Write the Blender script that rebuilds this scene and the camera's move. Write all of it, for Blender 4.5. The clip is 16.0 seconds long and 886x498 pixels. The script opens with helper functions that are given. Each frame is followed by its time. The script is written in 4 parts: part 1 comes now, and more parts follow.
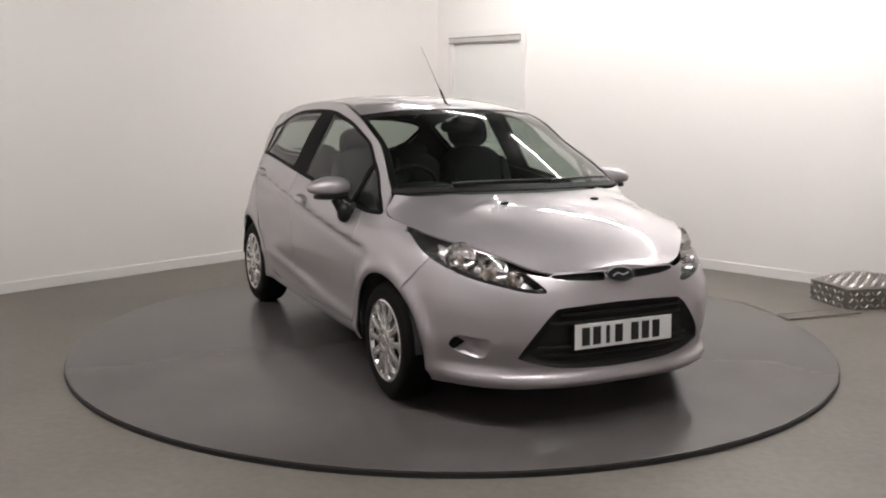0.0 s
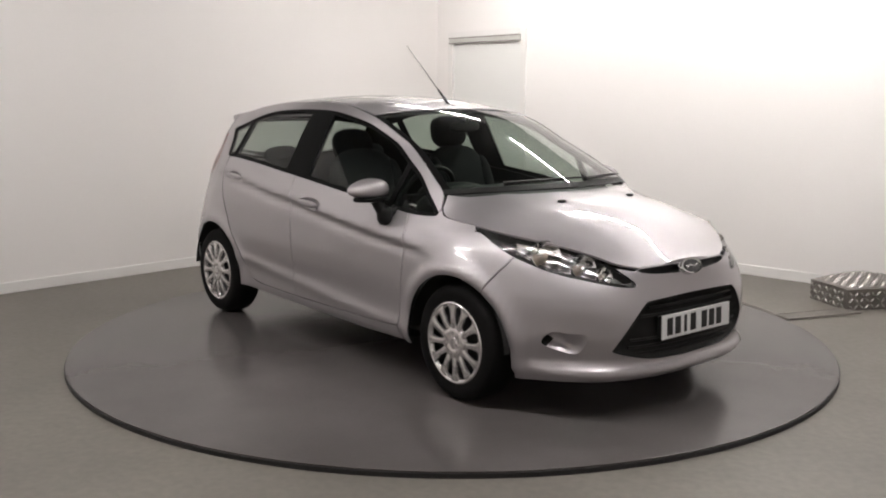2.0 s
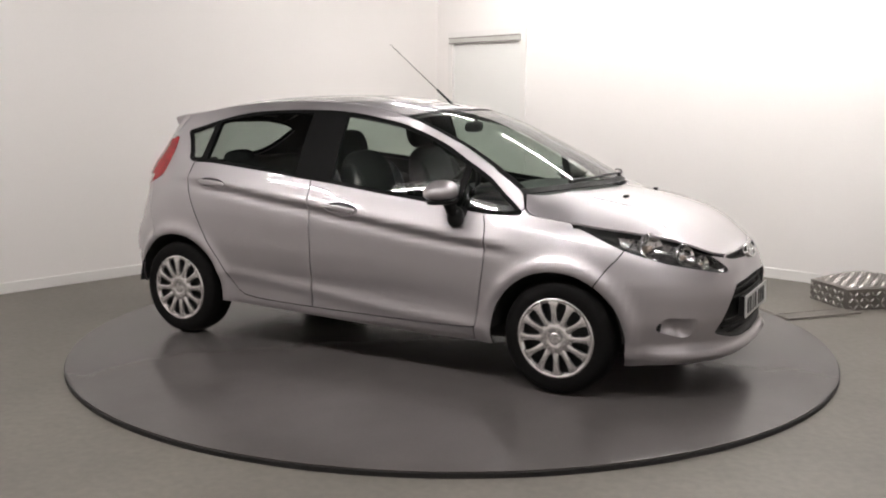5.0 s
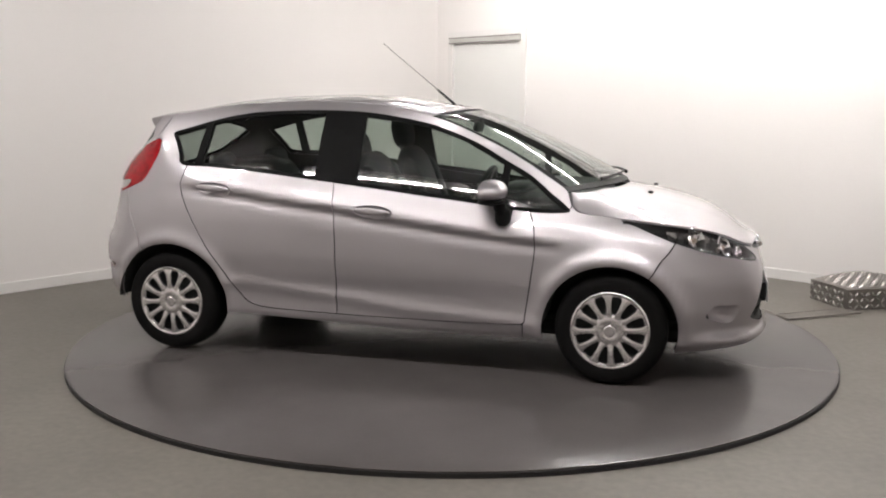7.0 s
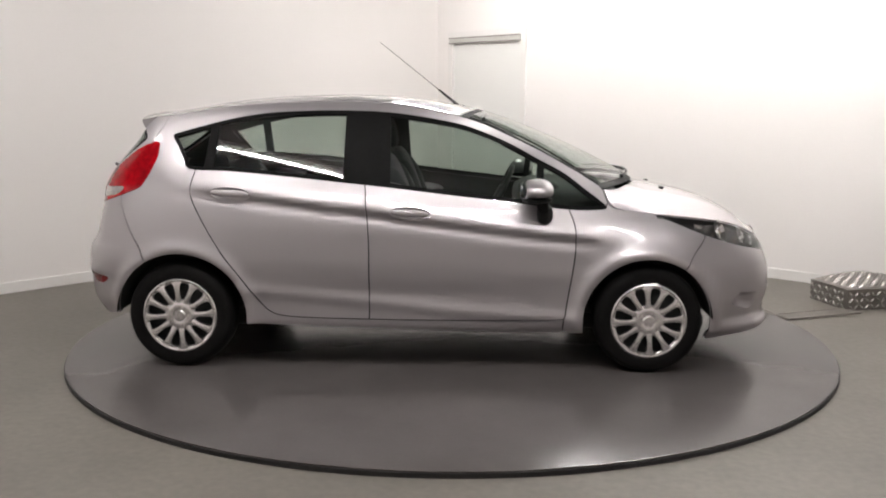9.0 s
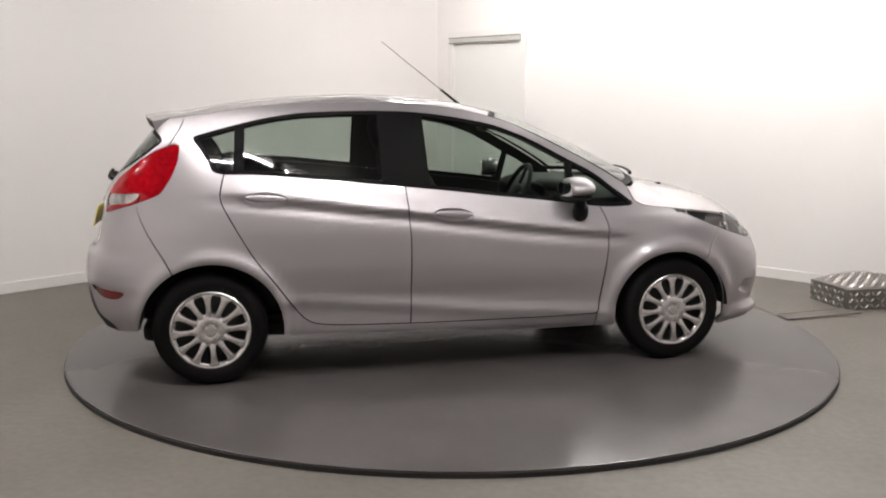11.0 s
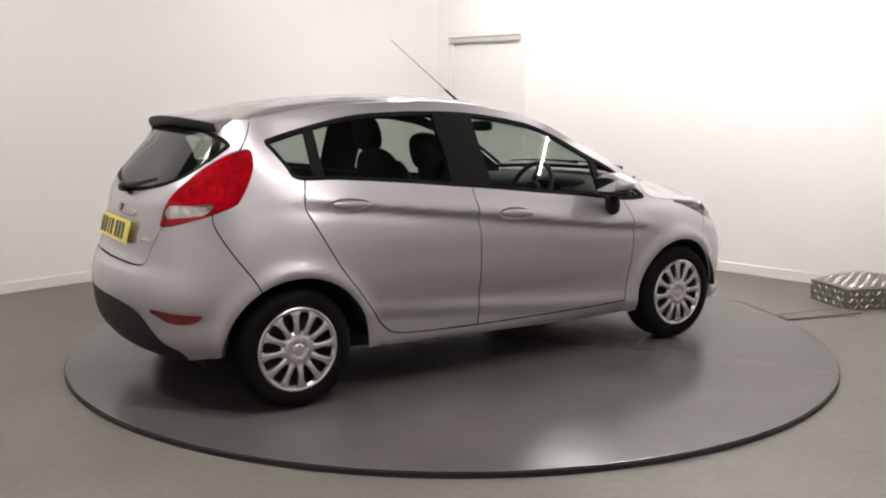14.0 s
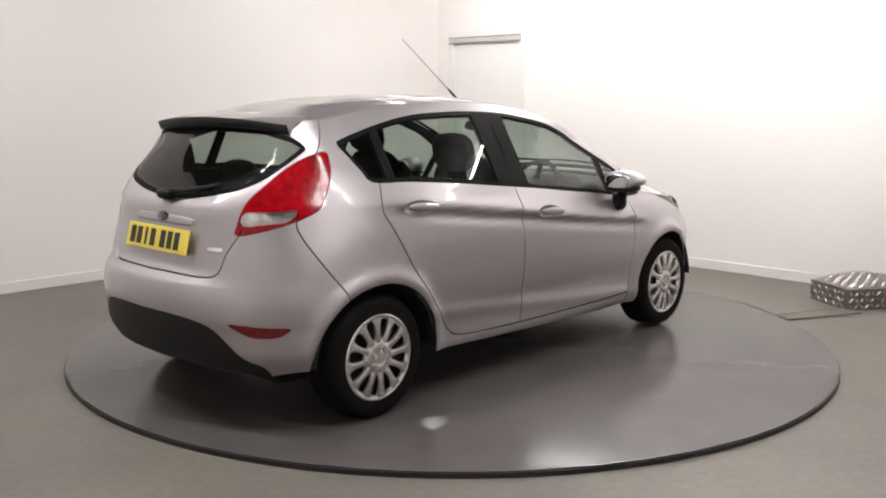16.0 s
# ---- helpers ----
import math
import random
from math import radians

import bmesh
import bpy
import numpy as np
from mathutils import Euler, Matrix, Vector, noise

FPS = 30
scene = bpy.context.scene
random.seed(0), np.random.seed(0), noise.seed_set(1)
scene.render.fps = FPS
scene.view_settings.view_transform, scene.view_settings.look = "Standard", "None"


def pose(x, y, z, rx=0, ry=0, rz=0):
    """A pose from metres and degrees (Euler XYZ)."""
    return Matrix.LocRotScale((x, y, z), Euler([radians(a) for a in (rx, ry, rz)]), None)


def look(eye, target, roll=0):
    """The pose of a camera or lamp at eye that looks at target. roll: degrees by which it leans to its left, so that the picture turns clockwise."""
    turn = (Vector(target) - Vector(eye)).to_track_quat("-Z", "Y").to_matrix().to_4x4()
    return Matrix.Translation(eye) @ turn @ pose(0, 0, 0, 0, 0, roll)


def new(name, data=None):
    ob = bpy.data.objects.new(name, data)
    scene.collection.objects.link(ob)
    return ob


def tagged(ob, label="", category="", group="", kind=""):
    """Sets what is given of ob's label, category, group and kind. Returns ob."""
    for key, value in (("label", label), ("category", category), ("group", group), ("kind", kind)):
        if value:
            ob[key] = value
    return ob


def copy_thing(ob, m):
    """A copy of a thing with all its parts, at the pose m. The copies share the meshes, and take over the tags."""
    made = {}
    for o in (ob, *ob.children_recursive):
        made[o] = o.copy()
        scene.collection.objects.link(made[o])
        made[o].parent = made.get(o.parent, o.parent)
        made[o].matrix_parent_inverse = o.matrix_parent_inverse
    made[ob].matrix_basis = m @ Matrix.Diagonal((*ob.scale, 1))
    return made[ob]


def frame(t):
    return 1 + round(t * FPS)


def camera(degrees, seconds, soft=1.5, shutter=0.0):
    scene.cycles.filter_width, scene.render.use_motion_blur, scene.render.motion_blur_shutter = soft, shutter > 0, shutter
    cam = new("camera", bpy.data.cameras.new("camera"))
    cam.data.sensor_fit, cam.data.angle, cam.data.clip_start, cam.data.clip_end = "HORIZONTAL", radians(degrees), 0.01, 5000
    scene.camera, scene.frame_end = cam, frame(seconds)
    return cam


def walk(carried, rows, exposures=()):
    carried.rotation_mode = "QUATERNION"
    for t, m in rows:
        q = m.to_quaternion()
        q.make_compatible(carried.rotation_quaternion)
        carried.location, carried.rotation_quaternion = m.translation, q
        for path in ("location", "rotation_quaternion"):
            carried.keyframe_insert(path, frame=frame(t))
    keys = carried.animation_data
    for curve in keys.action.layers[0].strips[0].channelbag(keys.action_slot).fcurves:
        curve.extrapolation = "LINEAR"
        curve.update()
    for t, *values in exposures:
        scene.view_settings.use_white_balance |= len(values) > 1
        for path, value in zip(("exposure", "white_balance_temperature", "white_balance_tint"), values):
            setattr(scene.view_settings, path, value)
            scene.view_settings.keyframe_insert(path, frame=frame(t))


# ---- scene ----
from mathutils.geometry import delaunay_2d_cdt

# ---------------------------------------------------------------- camera: on a tripod, at rest
DECK = 0.03                                   # top of the turntable above the floor
EYE = (0.0, -5.689, 1.418 + DECK)
AIM = (-0.0508, -0.0302, 1.418 + DECK - 0.8934)
cam = camera(50.9, 16.0, soft=2.0)
walk(cam, [(0.0, look(EYE, AIM, 0.196)), (16.0, look(EYE, AIM, 0.196))],
     exposures=[(0.0, 0.08), (3.5, 0.18), (9.0, 0.24), (16.0, 0.36)])

# ---------------------------------------------------------------- light: fluorescent tubes under a white ceiling
world = bpy.data.worlds.new("world")
world.use_nodes = True
world.node_tree.nodes["Background"].inputs["Color"].default_value = (0.8, 0.85, 0.9, 1)
world.node_tree.nodes["Background"].inputs["Strength"].default_value = 0.02
scene.world = world
TUBE_GLOW = 186.0


# ---------------------------------------------------------------- materials
def material(name, colour, rough=0.5, metal=0.0, grain=0.0, grain_size=40.0, stain=0.0, stain_size=1.2, bump=0.0, coat=0.0, spec=0.5, vary=True):
    """A surface with fine grain, larger stains and a little relief."""
    m = bpy.data.materials.new(name)
    m.use_nodes = True
    nt = m.node_tree
    bs = nt.nodes["Principled BSDF"]
    bs.inputs["Base Color"].default_value = (*colour, 1)
    bs.inputs["Roughness"].default_value = rough
    bs.inputs["Metallic"].default_value = metal
    bs.inputs["Coat Weight"].default_value = coat
    bs.inputs["Coat Roughness"].default_value = 0.03
    bs.inputs["Specular IOR Level"].default_value = spec
    if grain or stain or bump:
        co = nt.nodes.new("ShaderNodeTexCoord")
        fine = nt.nodes.new("ShaderNodeTexNoise")
        fine.inputs["Scale"].default_value = grain_size
        fine.inputs["Detail"].default_value = 5
        wide = nt.nodes.new("ShaderNodeTexNoise")
        wide.inputs["Scale"].default_value = stain_size
        wide.inputs["Detail"].default_value = 6
        wide.inputs["Roughness"].default_value = 0.6
        for n in (fine, wide):
            nt.links.new(co.outputs["Object"], n.inputs["Vector"])
        last = None
        for n, amount in ((fine, grain), (wide, stain)):
            if not amount:
                continue
            ramp = nt.nodes.new("ShaderNodeMapRange")
            ramp.inputs["From Min"].default_value, ramp.inputs["From Max"].default_value = 0.1, 0.9
            ramp.inputs["To Min"].default_value, ramp.inputs["To Max"].default_value = 1 - amount, 1 + amount
            nt.links.new(n.outputs["Fac"], ramp.inputs["Value"])
            mix = nt.nodes.new("ShaderNodeVectorMath")
            mix.operation = "SCALE"
            if last:
                nt.links.new(last.outputs[0], mix.inputs[0])
            else:
                mix.inputs[0].default_value = colour
            nt.links.new(ramp.outputs[0], mix.inputs["Scale"])
            last = mix
        if last:
            nt.links.new(last.outputs[0], bs.inputs["Base Color"])
        if stain and vary:
            rr = nt.nodes.new("ShaderNodeMapRange")
            rr.inputs["From Min"].default_value, rr.inputs["From Max"].default_value = 0.1, 0.9
            rr.inputs["To Min"].default_value, rr.inputs["To Max"].default_value = rough * 0.85, min(1, rough * 1.15)
            nt.links.new(wide.outputs["Fac"], rr.inputs["Value"])
            nt.links.new(rr.outputs[0], bs.inputs["Roughness"])
        if bump:
            b = nt.nodes.new("ShaderNodeBump")
            b.inputs["Strength"].default_value = bump
            b.inputs["Distance"].default_value = 0.003
            nt.links.new(fine.outputs["Fac"], b.inputs["Height"])
            nt.links.new(b.outputs[0], bs.inputs["Normal"])
    return m


def glass(name, tint, gloss=1.0):
    """Thin clear sheet: lets light through and mirrors by its slant."""
    m = bpy.data.materials.new(name)
    m.use_nodes = True
    nt = m.node_tree
    nt.nodes.remove(nt.nodes["Principled BSDF"])
    out = nt.nodes["Material Output"]
    clear, mirror = nt.nodes.new("ShaderNodeBsdfTransparent"), nt.nodes.new("ShaderNodeBsdfGlossy")
    clear.inputs["Color"].default_value = (*tint, 1)
    mirror.inputs["Roughness"].default_value = 0.01
    slant, mix = nt.nodes.new("ShaderNodeLayerWeight"), nt.nodes.new("ShaderNodeMixShader")
    slant.inputs["Blend"].default_value = 0.5
    steep, fres = nt.nodes.new("ShaderNodeMath"), nt.nodes.new("ShaderNodeMath")
    steep.operation, fres.operation = "POWER", "MULTIPLY_ADD"
    steep.inputs[1].default_value = 5.0
    fres.inputs[1].default_value, fres.inputs[2].default_value = 0.94, 0.05 * gloss
    nt.links.new(slant.outputs["Facing"], steep.inputs[0])
    nt.links.new(steep.outputs[0], fres.inputs[0])
    nt.links.new(fres.outputs[0], mix.inputs[0])
    nt.links.new(clear.outputs[0], mix.inputs[1])
    nt.links.new(mirror.outputs[0], mix.inputs[2])
    nt.links.new(mix.outputs[0], out.inputs["Surface"])
    return m


def glow(name, colour, strength):
    m = material(name, colour, 0.4)
    bs = m.node_tree.nodes["Principled BSDF"]
    bs.inputs["Emission Color"].default_value = (*colour, 1)
    bs.inputs["Emission Strength"].default_value = strength
    return m


WALL = material("white_wall_paint", (0.82, 0.79, 0.772), 0.75, grain=0.012, grain_size=60, stain=0.03, stain_size=0.7, bump=0.12)
SKIRT = material("white_gloss_paint", (0.78, 0.76, 0.74), 0.4, stain=0.04, stain_size=3)
CEIL = material("dark_grey_ceiling", (0.085, 0.083, 0.08), 0.85, stain=0.1)
DOOR = material("door_paint", (0.77, 0.765, 0.745), 0.45, stain=0.02, stain_size=2)
FLOOR = material("painted_concrete", (0.168, 0.152, 0.134), 0.5, grain=0.18, grain_size=25, stain=0.38, stain_size=1.1, bump=0.2)
PLATE = material("turntable_paint", (0.092, 0.083, 0.081), 0.225, grain=0.06, grain_size=90, stain=0.22, stain_size=1.3, bump=0.02, spec=0.34, vary=False)
EDGE = material("black_rubber_edge", (0.012, 0.011, 0.011), 0.6, grain=0.2, bump=0.2)
STEEL = material("tread_plate", (0.34, 0.325, 0.305), 0.36, metal=1.0, grain=0.1, grain_size=30, stain=0.1, stain_size=6)
WORNSTEEL = material("dull_aluminium", (0.20, 0.185, 0.17), 0.42, metal=0.8, grain=0.15, grain_size=30, stain=0.2, stain_size=6)
STRIP = material("pale_metal_strip", (0.55, 0.54, 0.51), 0.5, stain=0.05)
FLOORSTEEL = material("worn_floor_steel", (0.17, 0.155, 0.14), 0.45, metal=0.2, grain=0.15, stain=0.2, stain_size=5)
DULL = material("dull_steel", (0.30, 0.28, 0.26), 0.5, metal=0.6, stain=0.15, stain_size=5)
TUBE = glow("fluorescent_tube", (1.0, 0.965, 0.94), TUBE_GLOW)
PAINT = material("silver_car_paint", (0.44, 0.414, 0.428), 0.46, metal=0.80, grain=0.05, grain_size=900, coat=1.0)
BLACK = material("black_trim", (0.007, 0.007, 0.007), 0.45, grain=0.1, spec=0.2)
GLOSSBLACK = material("satin_black", (0.006, 0.006, 0.006), 0.55, grain=0.1, spec=0.04)
PLASTIC = material("black_textured_plastic", (0.013, 0.0125, 0.0122), 0.55, grain=0.25, grain_size=200, bump=0.3, spec=0.25)
LINER = material("dark_lining", (0.009, 0.0085, 0.008), 0.8, grain=0.2, grain_size=80)
CLOTH = material("charcoal_seat_cloth", (0.015, 0.015, 0.017), 0.9, grain=0.3, grain_size=250, bump=0.4)
HEADLINING = material("grey_headlining", (0.16, 0.16, 0.15), 0.9, grain=0.1)
RUBBER = material("tyre_rubber", (0.006, 0.0055, 0.0055), 0.75, grain=0.2, grain_size=60, bump=0.2, spec=0.1)
COVER = material("silver_wheel_cover", (0.66, 0.635, 0.63), 0.27, metal=0.85, grain=0.03, coat=0.5)
LAMPSILVER = material("silvered_reflector", (0.46, 0.45, 0.45), 0.22, metal=0.9, grain=0.3, grain_size=30, bump=0.5)
CHROME = material("chrome", (0.8, 0.8, 0.8), 0.08, metal=1.0)
MIRROR = material("mirror_glass", (0.85, 0.87, 0.87), 0.01, metal=1.0)
RED = material("red_lamp_plastic", (0.27, 0.002, 0.006), 0.10, grain=0.3, grain_size=40, stain=0.45, stain_size=10, bump=0.12, coat=0.0, spec=0.38)
DARKRED = material("dark_red_reflector", (0.22, 0.008, 0.012), 0.2, grain=0.2, grain_size=150, coat=0.5)
CLEARLAMP = material("reversing_lamp", (0.46, 0.44, 0.43), 0.15, metal=0.85, grain=0.8, grain_size=26, bump=0.8, coat=0.8)
WHITEPLATE = material("white_number_plate", (0.72, 0.72, 0.72), 0.35, grain=0.02)
YELLOWPLATE = material("yellow_number_plate", (0.80, 0.66, 0.09), 0.35, grain=0.02)
INK = material("black_plate_bars", (0.01, 0.01, 0.01), 0.4)
BADGE = material("dark_badge", (0.02, 0.021, 0.026), 0.15, coat=1.0)
AMBER = material("pale_lamp_bulb", (0.5, 0.42, 0.36), 0.25, coat=0.5)
SIDEGLASS = glass("side_glass", (0.60, 0.66, 0.62))
SCREENGLASS = glass("windscreen_glass", (0.66, 0.73, 0.68))
REARGLASS = glass("rear_glass", (0.52, 0.56, 0.53))
LENS = glass("lamp_lens", (0.9, 0.9, 0.9))


# ---------------------------------------------------------------- building helpers
def mesh_object(name, verts, faces, mat, parent=None, label="", smooth=True, normals=None):
    me = bpy.data.meshes.new(name)
    me.from_pydata([tuple(float(c) for c in v) for v in verts], [], [tuple(int(i) for i in f) for f in faces])
    me.materials.append(mat)
    me.polygons.foreach_set("use_smooth", [smooth] * len(me.polygons))
    me.update()
    if normals is not None:
        me.normals_split_custom_set_from_vertices([tuple(float(c) for c in n) for n in normals])
    ob = new(name, me)
    if parent:
        ob.parent = parent
    if label:
        tagged(ob, label)
    return ob


def part(name, bm, mat, parent=None, label="", smooth=False):
    me = bpy.data.meshes.new(name)
    bm.normal_update()
    bm.to_mesh(me)
    bm.free()
    me.materials.append(mat)
    if smooth:
        me.polygons.foreach_set("use_smooth", [True] * len(me.polygons))
        me.set_sharp_from_angle(angle=radians(38))
    ob = new(name, me)
    if parent:
        ob.parent = parent
    if label:
        tagged(ob, label)
    return ob


def box(size, at=(0, 0, 0), bevel=0.0, m=None, bm=None, segments=2):
    own = bmesh.new()
    bmesh.ops.create_cube(own, size=1, matrix=Matrix.Diagonal((*size, 1)))
    if bevel:
        bmesh.ops.bevel(own, geom=own.edges[:], offset=bevel, segments=segments, affect="EDGES", profile=0.5)
    own.transform(Matrix.Translation(at) @ (m or Matrix.Identity(4)))
    if bm is None:
        return own
    join(bm, own)
    return bm


def join(bm, other):
    me = bpy.data.meshes.new("t")
    other.to_mesh(me)
    other.free()
    bm.from_mesh(me)
    bpy.data.meshes.remove(me)


def lathe(profile, n=48, m=None):
    """Turns (radius, height) pairs round z."""
    bm = bmesh.new()
    rings = []
    for r, h in profile:
        rings.append([bm.verts.new((r * math.cos(2 * math.pi * i / n), r * math.sin(2 * math.pi * i / n), h)) for i in range(n)])
    for a, b in zip(rings, rings[1:]):
        for i in range(n):
            bm.faces.new((a[i], a[(i + 1) % n], b[(i + 1) % n], b[i]))
    if m:
        bm.transform(m)
    return bm


def rod(points, radii, n=10):
    """A tapered round bar along points."""
    bm = bmesh.new()
    pts = [Vector(p) for p in points]
    rings = []
    for i, p in enumerate(pts):
        d = (pts[min(i + 1, len(pts) - 1)] - pts[max(i - 1, 0)]).normalized()
        u = d.orthogonal().normalized()
        v = d.cross(u)
        r = radii[i] if isinstance(radii, (list, tuple)) else radii
        if rings:
            k = (rings[-1][0].co - pts[i - 1]).normalized()
            u = (k - d * k.dot(d)).normalized()
            v = d.cross(u)
        rings.append([bm.verts.new(p + (u * math.cos(2 * math.pi * j / n) + v * math.sin(2 * math.pi * j / n)) * r) for j in range(n)])
    for a, b in zip(rings, rings[1:]):
        for j in range(n):
            bm.faces.new((a[j], a[(j + 1) % n], b[(j + 1) % n], b[j]))
    bm.faces.new(rings[0][::-1])
    bm.faces.new(rings[-1])
    return bm


def blob(size, at, m=None, power=2.6, bm=None, nu=24, nv=14):
    """A cushion: a rounded box."""
    own = bmesh.new()
    f = lambda c: math.copysign(abs(c) ** (2 / power), c)
    rows = []
    for i in range(nv + 1):
        ph = -math.pi / 2 + math.pi * i / nv
        rows.append([own.verts.new((size[0] / 2 * f(math.cos(ph)) * f(math.cos(2 * math.pi * j / nu)),
                                    size[1] / 2 * f(math.cos(ph)) * f(math.sin(2 * math.pi * j / nu)),
                                    size[2] / 2 * f(math.sin(ph)))) for j in range(nu)])
    for a, b in zip(rows, rows[1:]):
        for j in range(nu):
            own.faces.new((a[j], a[(j + 1) % nu], b[(j + 1) % nu], b[j]))
    bmesh.ops.remove_doubles(own, verts=own.verts[:], dist=1e-5)
    own.transform(Matrix.Translation(at) @ (m or Matrix.Identity(4)))
    if bm is None:
        return own
    join(bm, own)
    return bm


# ---------------------------------------------------------------- the room: square, its corner faces the camera
CORNER = Vector((-0.159, 4.806, 0))
ALONG_L, ALONG_R = Vector((-0.6675, -0.7446, 0)), Vector((0.7160, -0.6981, 0))
SIDE, HIGH = 9.2, 3.0
FAR_L, FAR_R = CORNER + ALONG_L * SIDE, CORNER + ALONG_R * SIDE
BACK = CORNER + (ALONG_L + ALONG_R) * SIDE


def strip_on(start, way, out, x0, x1, z0, z1, d0, d1, bevel=0.0):
    """A box along a wall: from x0 to x1 along it, z0 to z1 high, d0 to d1 into the room."""
    bm = box((x1 - x0, d1 - d0, z1 - z0), ((x0 + x1) / 2, (d0 + d1) / 2, (z0 + z1) / 2), bevel)
    m = Matrix((way.to_tuple(), out.to_tuple(), (0, 0, 1))).transposed().to_4x4()
    bm.transform(Matrix.Translation(start) @ m)
    return bm


def build_room():
    mid = (CORNER + BACK) / 2
    bm = bmesh.new()
    vs = [bm.verts.new((p.x, p.y, 0)) for p in (CORNER + (CORNER - mid) * .05, FAR_L + (FAR_L - mid) * .05, BACK + (BACK - mid) * .05, FAR_R + (FAR_R - mid) * .05)]
    bm.faces.new(vs)
    low = bmesh.ops.extrude_face_region(bm, geom=bm.faces[:])
    bmesh.ops.translate(bm, verts=[v for v in low["geom"] if isinstance(v, bmesh.types.BMVert)], vec=(0, 0, -0.15))
    bmesh.ops.recalc_face_normals(bm, faces=bm.faces[:])
    tagged(part("floor", bm, FLOOR), "grey-brown painted concrete floor, scuffed and stained", "floor", kind="structure")
    bm = box((SIDE * 1.5, SIDE * 1.5, 0.1), (mid.x, mid.y, HIGH + .05), m=pose(0, 0, 0, 0, 0, 45))
    tagged(part("ceiling", bm, CEIL), "plain dark grey ceiling over the turntable", "ceiling", kind="structure")
    walls = {}
    for name, a, b, gap in (("wall_north_west", CORNER, FAR_L, None), ("wall_north_east", CORNER, FAR_R, (0.225, 1.215, 2.14)),
                            ("wall_south_west", FAR_L, BACK, None), ("wall_south_east", FAR_R, BACK, None)):
        way = (b - a).normalized()
        out = Vector((-way.y, way.x, 0))
        if out.dot(mid - a) < 0:
            out = -out
        length = (b - a).length
        bm = bmesh.new()
        if gap:
            for x0, x1, z0, z1 in ((-0.16, gap[0], 0, HIGH), (gap[1], length, 0, HIGH), (gap[0], gap[1], gap[2], HIGH)):
                join(bm, strip_on(a, way, out, x0, x1, z0, z1, -0.16, 0))
        else:
            bm = strip_on(a, way, out, -0.0, length, 0, HIGH, -0.16, 0)
        walls[name] = tagged(part(name, bm, WALL), "smooth white painted wall, faintly marked", "wall", kind="structure")
        runs = [(gap[1] + .06, length)] if gap else [(0, length)]
        for x0, x1 in runs:
            tagged(part("baseboard", strip_on(a, way, out, x0, x1, 0, 0.085, 0.0, 0.014, 0.004), SKIRT),
                   "low white painted skirting board along the wall", "skirting board", kind="structure")
        if gap:
            door = tagged(new("door_1"), "closed pale grey flush door in a white frame", "door", kind="structure")
            part("door_leaf", strip_on(a, way, out, gap[0] + .012, gap[1] - .012, 0.006, gap[2] - .03, -0.06, -0.018, 0.003), DOOR, door)
            for x0, x1, z0, z1 in ((gap[0] - .055, gap[0] + .012, 0, gap[2] + .05), (gap[1] - .012, gap[1] + .055, 0, gap[2] + .05)):
                part("door_jamb", strip_on(a, way, out, x0, x1, z0, z1, -0.12, 0.014, 0.003), SKIRT, door)
            part("door_head", strip_on(a, way, out, gap[0] + .012, gap[1] - .012, gap[2] - .012, gap[2] + .05, -0.12, 0.014, 0.003), SKIRT, door)
            top = part("overhead_strip", strip_on(a, way, out, gap[0] - .03, gap[1] - .014, gap[2] - .068, gap[2] - .014, -0.05, 0.022, 0.004), STRIP, door, "pale grey metal strip over the door leaf")
            # thin dark bars draw the shadow lines along the strip's two edges
            for z in (gap[2] - .071, gap[2] - .017):
                part("strip_shade_line", strip_on(a, way, out, gap[0] - .03, gap[1] - .014, z, z + .011, 0.020, 0.030, 0.002), DULL, top, "dark line standing in for the shadow at the strip's edge")


def build_lights():
    """Battens under the ceiling, each with one bare tube."""
    first = tagged(new("strip_light"), "white fluorescent batten with one bare tube, switched on", "strip light", "ceiling strip lights")
    part("housing", box((1.56, 0.07, 0.05), (0, 0, 0.075), 0.006), SKIRT, first)
    for s in (-1, 1):
        part("lamp_holder", box((0.03, 0.035, 0.06), (s * .765, 0, 0.03), 0.004), SKIRT, first)
    part("tube", lathe([(0.001, -.75), (.013, -.75), (.013, .75), (.001, .75)], 16, pose(0, 0, 0, 0, 90, 0)), TUBE, first, smooth=True)
    spots = []
    # the first row's last tube (3.24) is assumed, added to brighten the car's flank
    for x, y, turn, steps in ((-1.40, -2.02, -20.0, (-1.95, 0, 1.62, 3.24)), (1.50, 1.30, -44.2, (-2.0, 0, 1.62))):
        way = Vector((math.cos(radians(turn)), math.sin(radians(turn)), 0))
        spots += [(x + way.x * k, y + way.y * k, turn) for k in steps]
    for i, (x, y, r) in enumerate(spots):
        m = pose(x, y, HIGH - 0.10, 0, 0, r)
        if i:
            copy_thing(first, m)
        else:
            first.matrix_basis = m


def build_turntable():
    table = tagged(new("turntable"), "round grey painted steel turntable deck with a black edge", "turntable")
    part("deck", lathe([(0.0005, 0.022), (0.0005, DECK), (2.235, DECK), (2.247, DECK - .003), (2.247, 0.022), (0.0005, 0.022)], 180), PLATE, table, smooth=True)
    part("edge_strip", lathe([(2.20, 0.0), (2.20, 0.020), (2.243, 0.0205), (2.252, 0.019), (2.252, 0.0), (2.20, 0.0)], 180), EDGE, table, "black rubber edge strip", smooth=True)
    return table


